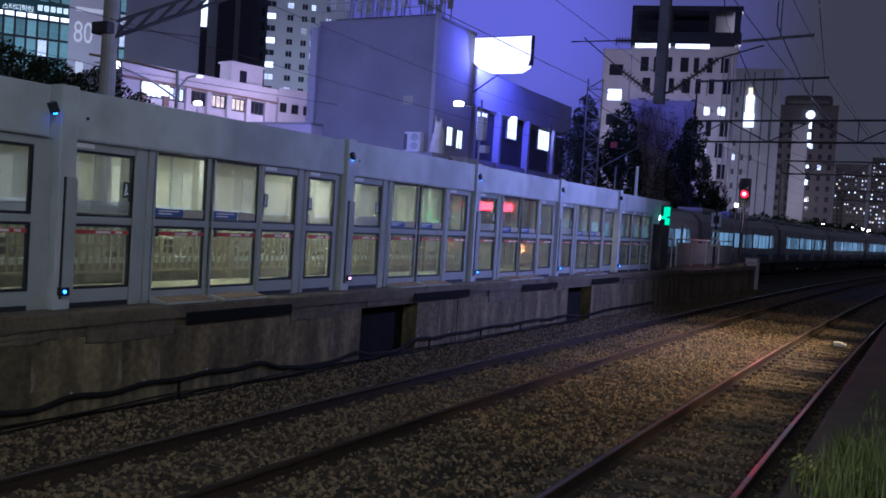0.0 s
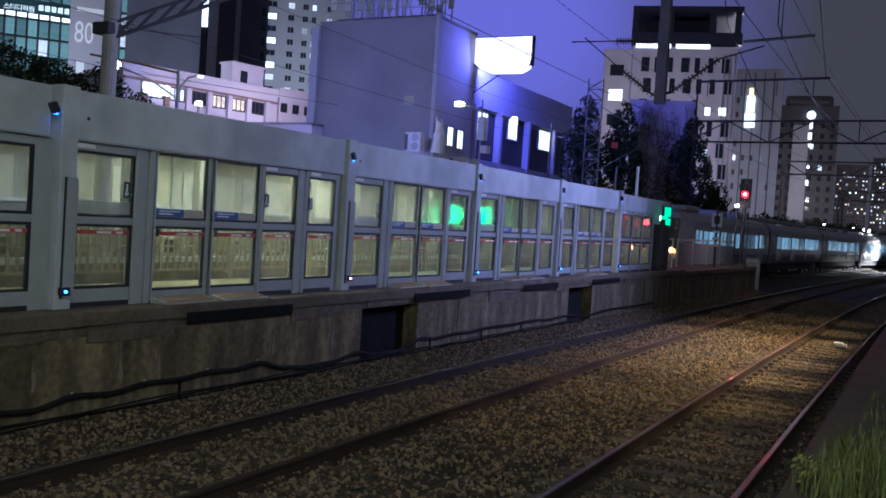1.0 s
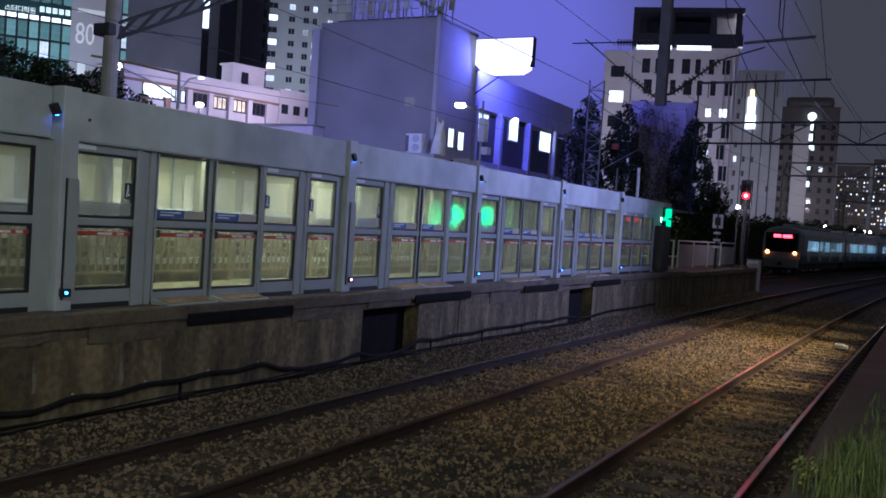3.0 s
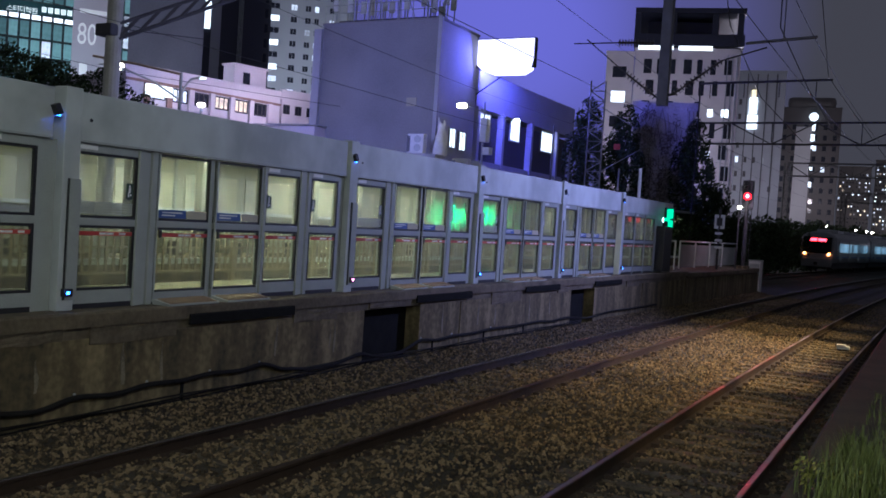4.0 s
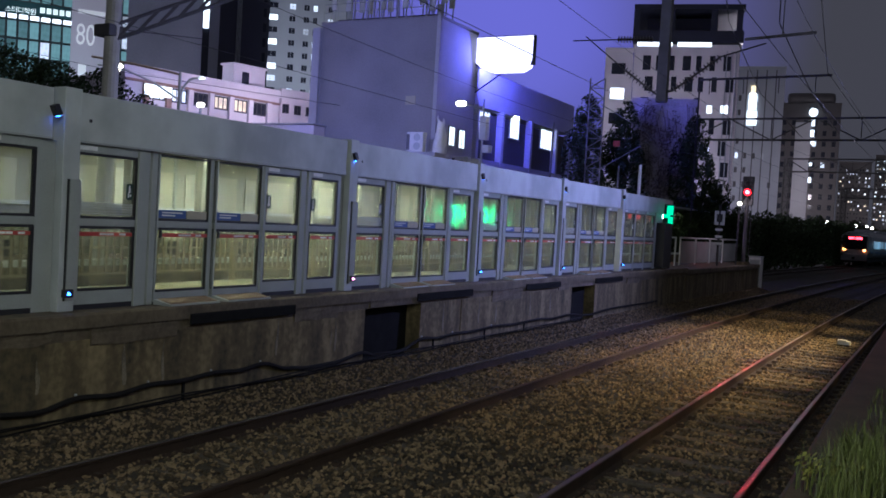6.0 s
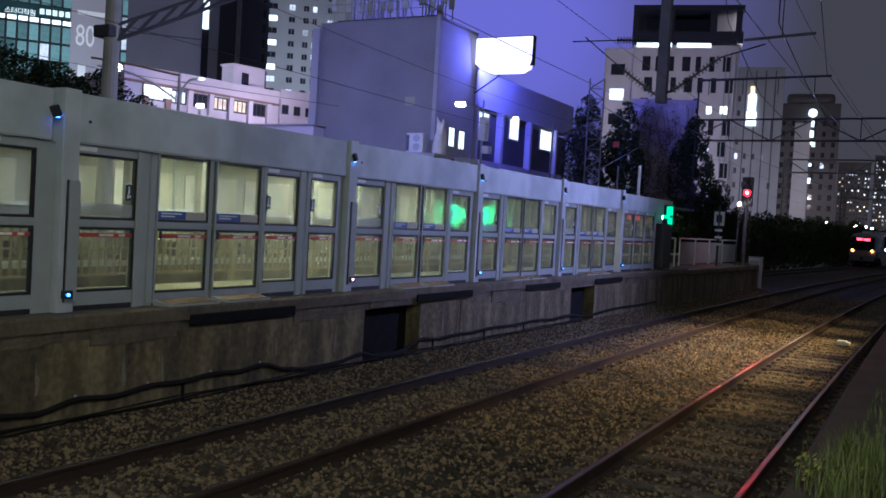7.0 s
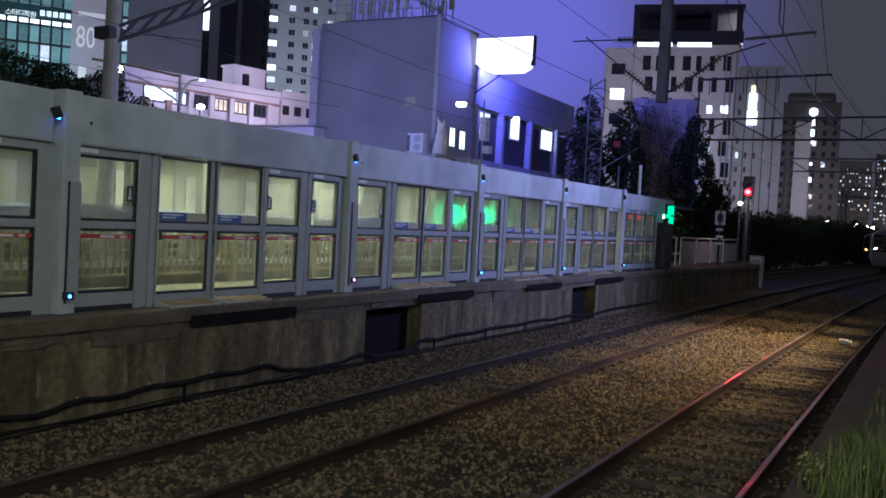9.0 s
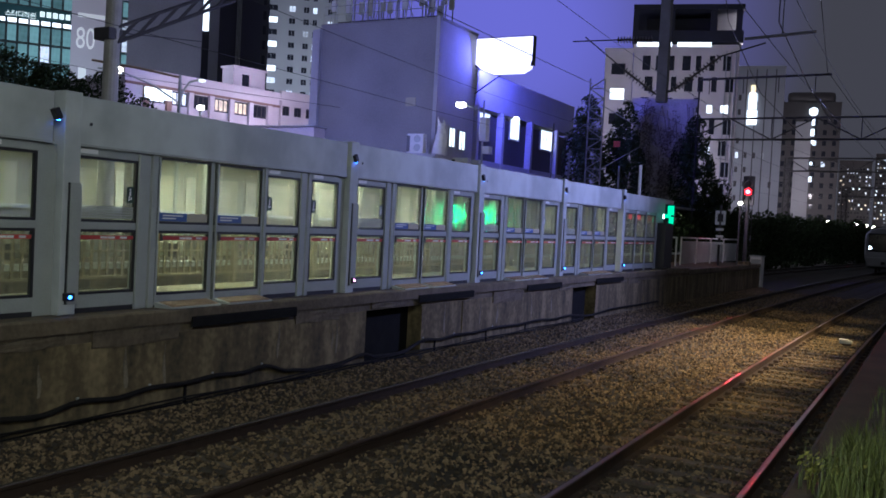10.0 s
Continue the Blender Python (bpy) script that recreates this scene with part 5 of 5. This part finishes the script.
# grey building with the advertising board
X0, XC, YC = -30.1, -22.65, 41.0
t = thing("grey_building", Matrix.Translation((0, 0, -0.3)), "tall grey rendered building with a blank gable and rooftop antennas", "building")
part("wall", box(X0, XC, YC, 45.3, 0, 13.1), "wall_grey", t)
part("parapet", box(X0 - 0.05, XC + 0.05, YC - 0.05, 45.35, 13.1, 13.22), "wall_grey", t)
part("side_pier", box(XC, XC + 0.04, YC + 0.1, 45.25, 0.1, 13.05), "wall_blue", t)
part("corner_strip", box(XC - 0.16, XC + 0.06, YC - 0.12, YC + 0.05, 0.2, 13.3), "wall_blue", t)
part("stair_pier", box(X0 - 0.5, X0, YC - 0.2, 44.0, 0, 12.9), "wall_apt", t)
part("wall_plate", box(-24.5, -23.9, YC - 0.05, YC, 8.65, 9.1, 0.01), "cream_dark", t)
part("plant_room", box(X0 + 0.4, XC - 0.6, YC + 0.8, 45.0, 13.1, 13.5), "wall_slate", t)
for y0, z0, ww, hh in ((42.35, 6.65, 0.75, 1.1), (43.5, 6.6, 0.8, 1.1)):
    wn_ = window(t, 0, 0, ww, hh, "lit", "alu", 1)
    wn_.matrix_basis = Matrix.Translation((XC + 0.05, y0, z0)) @ Matrix.Rotation(radians(90), 4, "Z")
# rooftop antennas and boxes
rg = random.Random(31)
for i in range(28):
    x, y = rg.uniform(X0 + 0.3, XC - 0.2), rg.uniform(YC + 0.2, 44.8)
    h = rg.uniform(1.2, 3.2)
    a = thing("rooftop_antenna", Matrix.Translation((x, y, 12.9)), "rooftop antenna pole with panel boxes", "antenna", "rooftop antennas")
    part("pole", rod((0, 0, 0), (rg.uniform(-0.1, 0.1), 0, h), 0.035, 6), "alu", a)
    if i % 2 == 0:
        part("panel", box(-0.16, 0.16, -0.14, -0.04, h * 0.4, h * 0.4 + rg.uniform(0.5, 1.3), 0.02), "steel_white", a)
    if i % 3 == 0:
        part("stay", rod((0, 0, h * 0.8), (rg.uniform(-0.8, 0.8), 0.4, 0.2), 0.02, 5), "alu", a)
a = thing("roof_railing", Matrix.Translation((0, 0, 12.9)), "thin steel railing on the flat roof", "railing")
part("rail", rod((X0, YC + 0.1, 1.0), (XC, YC + 0.1, 1.0), 0.025, 6), "alu", a)
part("rail", rod((X0, YC + 0.1, 0.55), (XC, YC + 0.1, 0.55), 0.02, 6), "alu", a)
for i in range(9):
    x = X0 + (XC - X0) * i / 8
    part("upright", rod((x, YC + 0.1, 0), (x, YC + 0.1, 1.0), 0.02, 6), "alu", a)
# annex along the track
t = thing("annex_building", Matrix.Translation((0, 0, -0.3)), "two storey annex with lit windows and grey columns", "building")
part("wall", box(XC - 7, XC - 0.2, 45.3, 61.0, 0, 9.0), "wall_slate", t)
part("upper_band", box(XC - 7.05, XC + 0.05, 45.35, 61.2, 9.25, 11.3), "wall_blue", t)
part("lower_band", box(XC - 0.3, XC + 0.15, 45.35, 61.0, 4.0, 6.3), "wall_blue", t)
for y in (45.6, 49.0, 53.4, 57.9, 60.8):
    part("column", box(XC - 0.2, XC + 0.2, y - 0.16, y + 0.16, 0, 9.3, 0.02), "wall_blue", t)
for y0, z0, ww, hh in ((46.2, 7.7, 1.55, 1.4), (50.6, 7.9, 1.5, 1.4), (55.6, 7.75, 2.1, 1.4)):
    wn_ = window(t, 0, 0, ww, hh, "lit", "alu", 3)
    wn_.matrix_basis = Matrix.Translation((XC - 0.16, y0, z0)) @ Matrix.Rotation(radians(90), 4, "Z")
# advertising board on the gable corner
t = thing("advertising_board", Matrix.Translation((-20.9, 45.25, 10.6)), "dazzling white-blue lit advertising board on steel brackets", "billboard")
part("case", box(-1.75, 1.75, -0.12, 0.22, 0.45, 2.05, 0.05), "wall_slate", t)
for y in (-0.15, 0.23):
    bm = bmesh.new()
    loop = [[bm.verts.new((x, yy, z)) for x, z in ((-1.68, 1.99), (-1.68, 0.62), (-1.3, 0.28), (-0.7, 0.06), (1.1, 0.06), (1.55, 0.3), (1.68, 0.8), (1.68, 1.99))] for yy in (y, y + 0.025)]
    bm.faces.new(loop[0])
    bm.faces.new(loop[1][::-1])
    for i in range(8):
        j = (i + 1) % 8
        bm.faces.new((loop[0][i], loop[1][i], loop[1][j], loop[0][j]))
    bmesh.ops.recalc_face_normals(bm, faces=bm.faces[:])
    part("lit_face", bm, "led_board", t)
for z in (0.4, 1.6):
    part("bracket", rod((-1.75, 0.05, z), (-2.3, 0.05, z), 0.05, 8), "dark_steel", t)
part("brace", rod((-0.2, 0.05, 0.0), (-1.75, 0.05, -1.0), 0.04, 8), "dark_steel", t)
# air conditioners on the ledge before the gable
t = thing("ledge_wall", Matrix.Translation((0, 0, -0.3)), "low pale wall with a flat ledge beside the gable", "wall", kind="structure")
part("ledge_body", box(-25.0, -21.6, 39.2, 40.8, 0, 6.05), "wall_blue", t)
for x, y, z in ((-22.9, 39.6, 5.75), (-21.75, 42.4, 5.1), (-21.75, 43.7, 5.1)):
    t = thing("air_conditioner", Matrix.Translation((x, y, z)), "white outdoor air conditioner unit with two fans", "air conditioner", "air conditioners")
    part("casing", box(-0.47, 0.47, -0.18, 0.18, 0.02, 1.0 if z > 5.5 else 0.7, 0.03), "steel_white", t)
    part("side_grille", box(-0.48, -0.30, -0.19, 0.17, 0.1, 0.9 if z > 5.5 else 0.6), "black_box", t)
    for k in range(2 if z > 5.5 else 1):
        e = part("fan_grille", disc(0.19, 0.02, 20), "alu", t)
        e.matrix_basis = Matrix.Translation((0.12, -0.18, 0.30 + 0.44 * k))
    part("foot", box(-0.42, -0.36, -0.2, 0.2, -0.0, 0.03), "dark_steel", t)
    part("foot", box(0.36, 0.42, -0.2, 0.2, -0.0, 0.03), "dark_steel", t)
    if z < 5.5:
        part("stand", box(-0.4, 0.4, -0.15, 0.15, -5.4, 0.0), "mast", t)
t = thing("wrapped_tank", Matrix.Translation((-21.9, 40.2, 5.75)), "tall object wrapped in pale sheeting on the ledge", "tank")
bm = rod((0, 0, 0), (0.05, 0, 1.0), 0.36, 12, 0.30)
add_rod(bm, (0.05, 0, 0.98), (0.0, 0.05, 1.55), 0.29, 12, 0.17)
add_rod(bm, (-0.12, 0, 1.4), (-0.16, 0.05, 1.95), 0.09, 8, 0.03)
add_rod(bm, (0.10, 0, 1.4), (0.13, 0.0, 1.75), 0.08, 8, 0.03)
bmesh.ops.subdivide_edges(bm, edges=bm.edges[:], cuts=3, use_grid_fill=True)
for v in bm.verts:
    v.co += 0.09 * noise.noise_vector(v.co * 3.1)
part("sheeting", bm, "steel_white", t)
# lamps in the yard
t = thing("yard_lamp", Matrix.Translation((-18.7, 38.5, -0.3)), "street lamp with a bright warm-white head", "street lamp", "street lamps")
part("pole", rod((0, 0, 0), (0, 0, 8.5), 0.07, 8, 0.05), "alu", t)
part("arm", rod((0, 0, 8.0), (-1.2, 0.3, 8.36), 0.035, 6), "alu", t)
part("arm", rod((0, 0, 8.0), (1.55, 0.1, 7.62), 0.03, 6), "alu", t)
part("lamp_head", box(-1.62, -1.12, 0.15, 0.4, 8.24, 8.48, 0.11), "street_lamp_glow", t)
part("lamp_head", box(1.52, 1.76, 0.0, 0.18, 7.54, 7.72, 0.07), "street_lamp_glow", t)
part("camera_housing", box(0.1, 0.45, -0.2, 0.2, 6.0, 6.35, 0.03), "steel_white", t)
part("signal_box", box(-0.1, 0.25, -0.2, 0.2, 6.6, 7.7, 0.03), "steel_white", t)
t = thing("street_lamp", Matrix.Translation((-16.9, 17.1, -0.3)), "twin-armed curved street lamp behind the screen", "street lamp", "street lamps")
part("pole", rod((0, 0, 0), (0, 0, 6.1), 0.055, 10, 0.04), "alu", t)
part("arm", tube([(0, 0, 5.3), (0.05, 0.05, 5.7), (0.2, 0.15, 5.95), (0.4, 0.3, 6.02)], 0.03, 8), "steel_white", t)
part("arm", tube([(0, 0, 5.4), (-0.5, -0.4, 5.8), (-1.0, -0.9, 6.05), (-1.5, -1.3, 6.12)], 0.025, 8), "steel_white", t)
part("top_arm", tube([(0, 0, 6.05), (-0.8, -0.7, 6.2), (-1.6, -1.4, 6.3)], 0.03, 8), "tread", t)
part("lamp_head", box(0.34, 0.50, 0.26, 0.38, 5.97, 6.03, 0.02), "lit", t)
for x, y, z, r in ((-33.0, 34.9, 7.75, 0.16), (-23.9, 21.3, 7.05, 0.17)):
    t = thing("street_globe_lamp", Matrix.Translation((x, y, -0.3)), "bright warm street lamp glowing above the roofs", "street lamp", "street lamps")
    part("pole", rod((0, 0, 0), (0, 0, z), 0.07, 8), "alu", t)
    bm = bmesh.new()
    bmesh.ops.create_icosphere(bm, subdivisions=2, radius=r)
    for v in bm.verts:
        v.co.x *= 1.5
        v.co.z *= 0.75
    bmesh.ops.translate(bm, vec=(0, 0, z + r * 0.7), verts=bm.verts[:])
    part("lamp_head", bm, "street_lamp_glow", t)
    part("lamp_cap", box(-r * 1.3, r * 1.3, -r * 0.9, r * 0.9, z + r * 1.35, z + r * 1.6, 0.02), "dark_steel", t)

# pale office with the dark crown
t, w = house("pale_office", (-32.4, 107.2), (-20.6, 110.2), 12, 24.4, "wall_white", "pale office block with dark recessed windows and a dark crown")
cr = part("crown", box(-0.3, w + 0.3, -0.2, 12, 25.4, 26.8), "wall_dark", t, "dark steel roof crown")
part("crown_top", box(-0.3, w + 0.3, -0.2, 12, 29.3, 29.9), "wall_dark", t)
for x in (0.0, 4.2, 9.0, w - 0.3):
    part("crown_post", box(x - 0.3, x + 0.4, 0, 0.7, 26.8, 29.3), "wall_dark", t)
part("crown_room", box(1.2, w - 2.6, 3.0, 10, 26.8, 28.9), "wall_slate", t)
part("lit_band", box(0.3, 4.4, -0.15, 0.0, 24.9, 25.7), "lit", t)
part("lit_band", box(5.0, 8.9, -0.15, 0.0, 24.9, 25.7), "lit", t)
rg = random.Random(12)
for j in range(8):
    for i in range(7):
        x = 1.0 + i * 1.55 + (0.35 if j % 2 else 0)
        lit = j in (2, 4) and i in (1, 3, 5, 6) and rg.random() < 0.8
        window(t, x, 22.0 - j * 2.5, 0.75 if i % 3 else 1.1, 1.9 if not lit else 1.1, "lit" if lit else "unlit", "wall_white", 0)
for i in range(3):
    part("facade_fin", box(w - 1.5 + i * 0.55, w - 1.4 + i * 0.55, -0.25, 0, 6, 24.4), "wall_apt", t)
t, w = house("pale_office_wing", (-35.6, 106.2), (-32.5, 107.1), 8, 23.9, "wall_white", "lower wing of the pale office block")
for j in range(5):
    window(t, 0.7, 21.4 - j * 3.0, 1.8, 1.5, "lit" if j == 1 else "unlit", "wall_white", 0)
# ivy-covered blocks near the line
t, w = house("ivy_building", (-17.3, 57.8), (-13.5, 58.85), 7, 10.6, "wall_ivy", "grey building overgrown with dry climbers")
cl = thing("climbing_ivy", t.matrix_basis.copy(), "dry grey climbing plants hanging on the wall", "ivy", kind="stuff")
crown("ivy_leaves", [(0.9, -0.3, 8.4, 0.8, 0.3, 2.9), (2.5, -0.3, 7.4, 0.9, 0.3, 3.3), (0.5, -0.3, 5.0, 0.9, 0.35, 3.2), (2.0, -0.35, 4.5, 1.6, 0.4, 2.6), (3.7, -0.2, 7.0, 0.5, 0.4, 3.4)], 8000, 0.08, 51, "dry", cl)
bm = bmesh.new()
rg = random.Random(52)
for i in range(60):
    x, z = rg.uniform(0.1, 3.9), rg.uniform(4, 11.2)
    add_rod(bm, (x, -0.12, z), (x + rg.uniform(-0.5, 0.5), -0.2, z - rg.uniform(0.8, 2.6)), 0.025, 5, 0.01)
part("ivy_stems", bm, "dry", cl)

# distance
t, w = house("far_tower", (-36.5, 257.5), (-21.6, 259.1), 16, 38.5, "wall_slate", "distant apartment tower with a rounded roof and a lit crest")
part("round_roof", box(1.5, w - 1.5, 0, 14, 39, 42.0, 1.2), "wall_slate", t)
part("pale_face", box(4.0, 8.0, -0.3, 0, 6, 34.0), "wall_apt", t)
bm = bmesh.new()
bmesh.ops.create_icosphere(bm, subdivisions=2, radius=1.15)
bmesh.ops.translate(bm, vec=(8.2, -0.8, 36.6), verts=bm.verts[:])
part("lit_crest", bm, "lit", t)
for i, (z, h) in enumerate(((33.0, 2.2), (30.2, 1.8), (28.2, 0.9), (22.5, 0.8), (18, 1.4))):
    part("lit_window", box(8.0 - 0.2 * (i % 2), 8.7, -0.4, -0.3, z, z + h), "lit", t)
rg = random.Random(61)
for j in range(10):
    for i in range(6):
        window(t, 0.6 + i * 2.4 + (0.5 if i > 1 else 0), 8 + j * 2.8, 1.1, 1.5, "lit_soft" if rg.random() < 0.06 else "unlit", "wall_slate", 0, -0.02)
t, w = house("far_slab_block", (-40.5, 195.8), (-27.6, 198.2), 14, 37.5, "wall_apt", "distant grey slab block with a glowing vertical sign")
for z, h, ww in ((29.2, 3.4, 1.6), (26.0, 3.0, 2.0), (32.6, 1.6, 0.9)):
    part("glowing_sign", box(7.0 - ww / 2, 7.0 + ww / 2, -0.5, -0.3, z, z + h, 0.1), "lit_warm" if z > 31 else "lit", t)
for j in range(9):
    for i in range(7):
        if rg.random() < 0.45:
            window(t, 0.7 + i * 1.7, 7 + j * 3.0, 0.7, 1.3, "lit_soft" if rg.random() < 0.25 else "wall_slate", "wall_apt", 0, -0.02)
for i in range(6):
    part("facade_fin", box(1.75 + i * 1.9, 1.95 + i * 1.9, -0.3, 0, 0, 37.5), "wall_slate", t)
for A, B, top, seed in (((-24.5, 299.0), (-15.5, 299.5), 26.5, 1), ((-15.0, 309.0), (-4.0, 309.6), 29.5, 2), ((-3.5, 300), (8, 300.5), 24, 3)):
    t, w = house("far_apartment_block", A, B, 12, top, "wall_slate", "distant apartment block speckled with lit windows")
    rg = random.Random(seed)
    for j in range(int((top - 4) / 1.2)):
        for i in range(int(w / 0.9)):
            r = rg.random()
            if r < 0.62:
                window(t, 0.3 + i * 0.9 + rg.choice((0, 0.15)), 4 + j * 1.2, 0.42, 0.5, "lit" if r < 0.06 else "lit_soft" if r < 0.22 else "lit_warm" if r < 0.28 else "unlit", "wall_slate", 0, -0.02)
for x, y, z in ((-12.4, 199.5, 5.9), (-10.6, 199.6, 5.7), (-9.7, 205, 5.6), (-13.4, 150, 5.4), (-25.5, 130, 7.2), (-20, 118, 5.6)):
    t = thing("far_street_lamp", Matrix.Translation((x, y, -0.3)), "distant white street lamp", "street lamp", "street lamps")
    part("pole", rod((0, 0, 0), (0, 0, z), 0.1, 6), "dark_steel", t)
    bm = bmesh.new()
    bmesh.ops.create_icosphere(bm, subdivisions=1, radius=0.34 if y > 190 else 0.2)
    bmesh.ops.translate(bm, vec=(0, 0, z + 0.3), verts=bm.verts[:])
    part("lamp_head", bm, "street_lamp_glow", t)


# ---- trains ----
def train_car(cab=None, label="silver commuter train car with lit windows"):
    """A 20 m car, its middle on the origin, y along the line. cab: 'tail' or 'head' at its -y end."""
    t = thing("train_car", None, label, "train", "train cars")
    prof = [(-1.45, 0.95), (-1.56, 1.5), (-1.56, 2.6), (-1.50, 3.2), (-1.15, 3.55), (-0.5, 3.72), (0.5, 3.72), (1.15, 3.55), (1.50, 3.2), (1.56, 2.6), (1.56, 1.5), (1.45, 0.95)]
    bm = bmesh.new()
    y0 = -9.75
    ys = [(y0, 0.90 if cab else 1.0), (y0 + 0.7, 1.0), (9.75, 1.0)]
    prev = None
    for y, k in ys:
        ring = [bm.verts.new((x * k, y + (0.35 * max(0, (z - 1.6)) / 2 if cab and y == y0 else 0), z if z < 3 else 3 + (z - 3) * k)) for x, z in prof]
        if prev:
            for i in range(len(ring)):
                j = (i + 1) % len(ring)
                bm.faces.new((prev[i], prev[j], ring[j], ring[i]))
        else:
            bm.faces.new(ring)
        prev = ring
    bm.faces.new(prev[::-1])
    bmesh.ops.recalc_face_normals(bm, faces=bm.faces[:])
    part("body", bm, "train_body", t)
    part("underframe", box(-1.25, 1.25, -9.2, 9.2, 0.42, 0.95, 0.03), "train_dark", t)
    for y in (-6.8, 6.8):
        bg = part("bogie", box(-1.15, 1.15, y - 1.5, y + 1.5, 0.35, 0.75, 0.05), "train_dark", t)
        for dy in (-1.05, 1.05):
            for x in (-0.75, 0.75):
                part("wheel", rod((x - 0.06, y + dy, 0.43), (x + 0.06, y + dy, 0.43), 0.43, 18), "rail_rust", bg)
    for y in (-5.5, 0.5, 5.5):
        part("roof_unit", box(-0.7, 0.7, y - 1.3, y + 1.3, 3.70, 3.98, 0.08), "train_door", t)
    for x in (-1, 1):
        for k in range(4):
            c = -7.3 + k * 4.9
            part("door", box(x * 1.565 - 0.02, x * 1.565 + 0.02, c - 0.65, c + 0.65, 1.12, 2.98, 0.01), "train_door", t)
            for o in (-0.33, 0.33):
                part("door_window", box(x * 1.585 - 0.012, x * 1.585 + 0.012, c + o - 0.22, c + o + 0.22, 1.95, 2.75, 0.01), "train_window", t)
        for k in range(3):
            c = -4.85 + k * 4.9
            for o in (-1.05, 0.0, 1.05):
                part("side_window", box(x * 1.565 - 0.015, x * 1.565 + 0.015, c + o - 0.40, c + o + 0.40, 1.92, 2.72, 0.01), "train_window", t)
        part("stripe", box(x * 1.563 - 0.012, x * 1.563 + 0.012, -9.0, 9.6, 1.42, 1.56), "blue_tag", t)
    if cab:
        part("cab_mask", box(-1.22, 1.22, y0 - 0.03, y0 + 0.40, 1.75, 3.25, 0.08), "train_front", t, "black glazed cab front")
        part("cab_apron", box(-1.30, 1.30, y0 - 0.10, y0 + 0.20, 0.55, 1.30, 0.08), "train_body", t)
        part("coupler", box(-0.14, 0.14, y0 - 0.45, y0, 0.72, 0.98, 0.03), "train_dark", t)
        part("wiper", rod((0.2, y0 - 0.05, 1.85), (0.5, y0 - 0.02, 2.5), 0.015, 6), "train_dark", t)
    if cab == "tail":
        for a, b in ((-0.62, -0.05), (0.05, 0.75)):
            part("destination_lamp", box(a, b, y0 - 0.04, y0 + 0.02, 2.86, 3.10, 0.03), "red_tail", t, "glowing red tail lamp")
        for x in (-1.02, 1.02):
            e = part("marker_lamp", disc(0.13, 0.05, 14), "amber_tail", t, "amber marker lamp")
            e.matrix_basis = Matrix.Translation((x, y0 - 0.02, 1.72))
    return t


def motions():
    tail = [(0, 25.6), (0.5, 34.0), (1, 42.3), (1.5, 50.3), (2, 58.2), (2.5, 65.8), (3.2, 75.9), (3.9, 85.4), (4.6, 94.1), (5.3, 100.9), (6, 105.8), (6.8, 110.0), (7.6, 113.4), (8.4, 116.4), (9.2, 119.2), (10, 122.0)]
    for i, car in enumerate(DEPARTING):
        walk(car, [(t, at(s + 9.85 + 20.0 * i, D_TRAIN, 0)) for t, s in tail])
    for i, car in enumerate(ARRIVING):
        walk(car, [(t, at(s + 9.85 + 20.0 * i, D_FAR, 0)) for t, s in ((0, 118), (2.5, 108), (5, 98.4), (7.2, 90.3), (8, 87.3), (9.2, 83.3), (10, 80.7))])
    walk(FLASH_FLAP, [(t, shutter(up)) for t, up in ((0, 0), (0.5, 0), (0.9, 0), (0.97, 1), (1.2, 1), (1.43, 1), (1.5, 0), (2, 0), (10, 0))])


def shutter(up):
    """Made-up flap that times the headlamp flash, on its hinge, shut or swung up."""
    return Matrix.Translation((0.45, -10.03, 1.79)) @ Matrix.Rotation(radians(-80 if up else 0), 4, "X")


DEPARTING = [train_car("tail", "departing commuter train car with glowing red tail lamps")]
mid_car = train_car()
DEPARTING.append(mid_car)
for _ in range(4):
    DEPARTING.append(copy_thing(mid_car, Matrix.Identity(4)))
nose = train_car("head", "approaching pale commuter train car with headlamps")
for x in (-1.02, 1.02):
    e = part("headlamp", disc(0.10, 0.05, 14), "white_led", nose)
    e.matrix_basis = Matrix.Translation((x, -9.77, 2.05))
main_lamp = part("main_headlamp", disc(0.16, 0.05, 16), "beam", nose, "main headlamp behind a made-up flap that times its flash")
main_lamp.matrix_basis = Matrix.Translation((0.45, -9.80, 1.55))
# added flap and hood that block the headlamp except during its flash
bm = box(-0.24, 0.24, -0.02, 0.02, -0.48, 0.0, 0.005)
add_box(bm, -0.24, -0.22, 0.02, 0.32, -0.48, 0.0)
add_box(bm, 0.22, 0.24, 0.02, 0.32, -0.48, 0.0)
add_box(bm, -0.22, 0.22, 0.02, 0.32, -0.48, -0.46)
FLASH_FLAP = part("flash_flap", bm, "train_front", nose)
part("flash_flap_hood", box(0.18, 0.72, -10.10, -9.70, 1.795, 1.83, 0.005), "train_front", nose)
ARRIVING = [nose, copy_thing(mid_car, Matrix.Identity(4))]
motions()
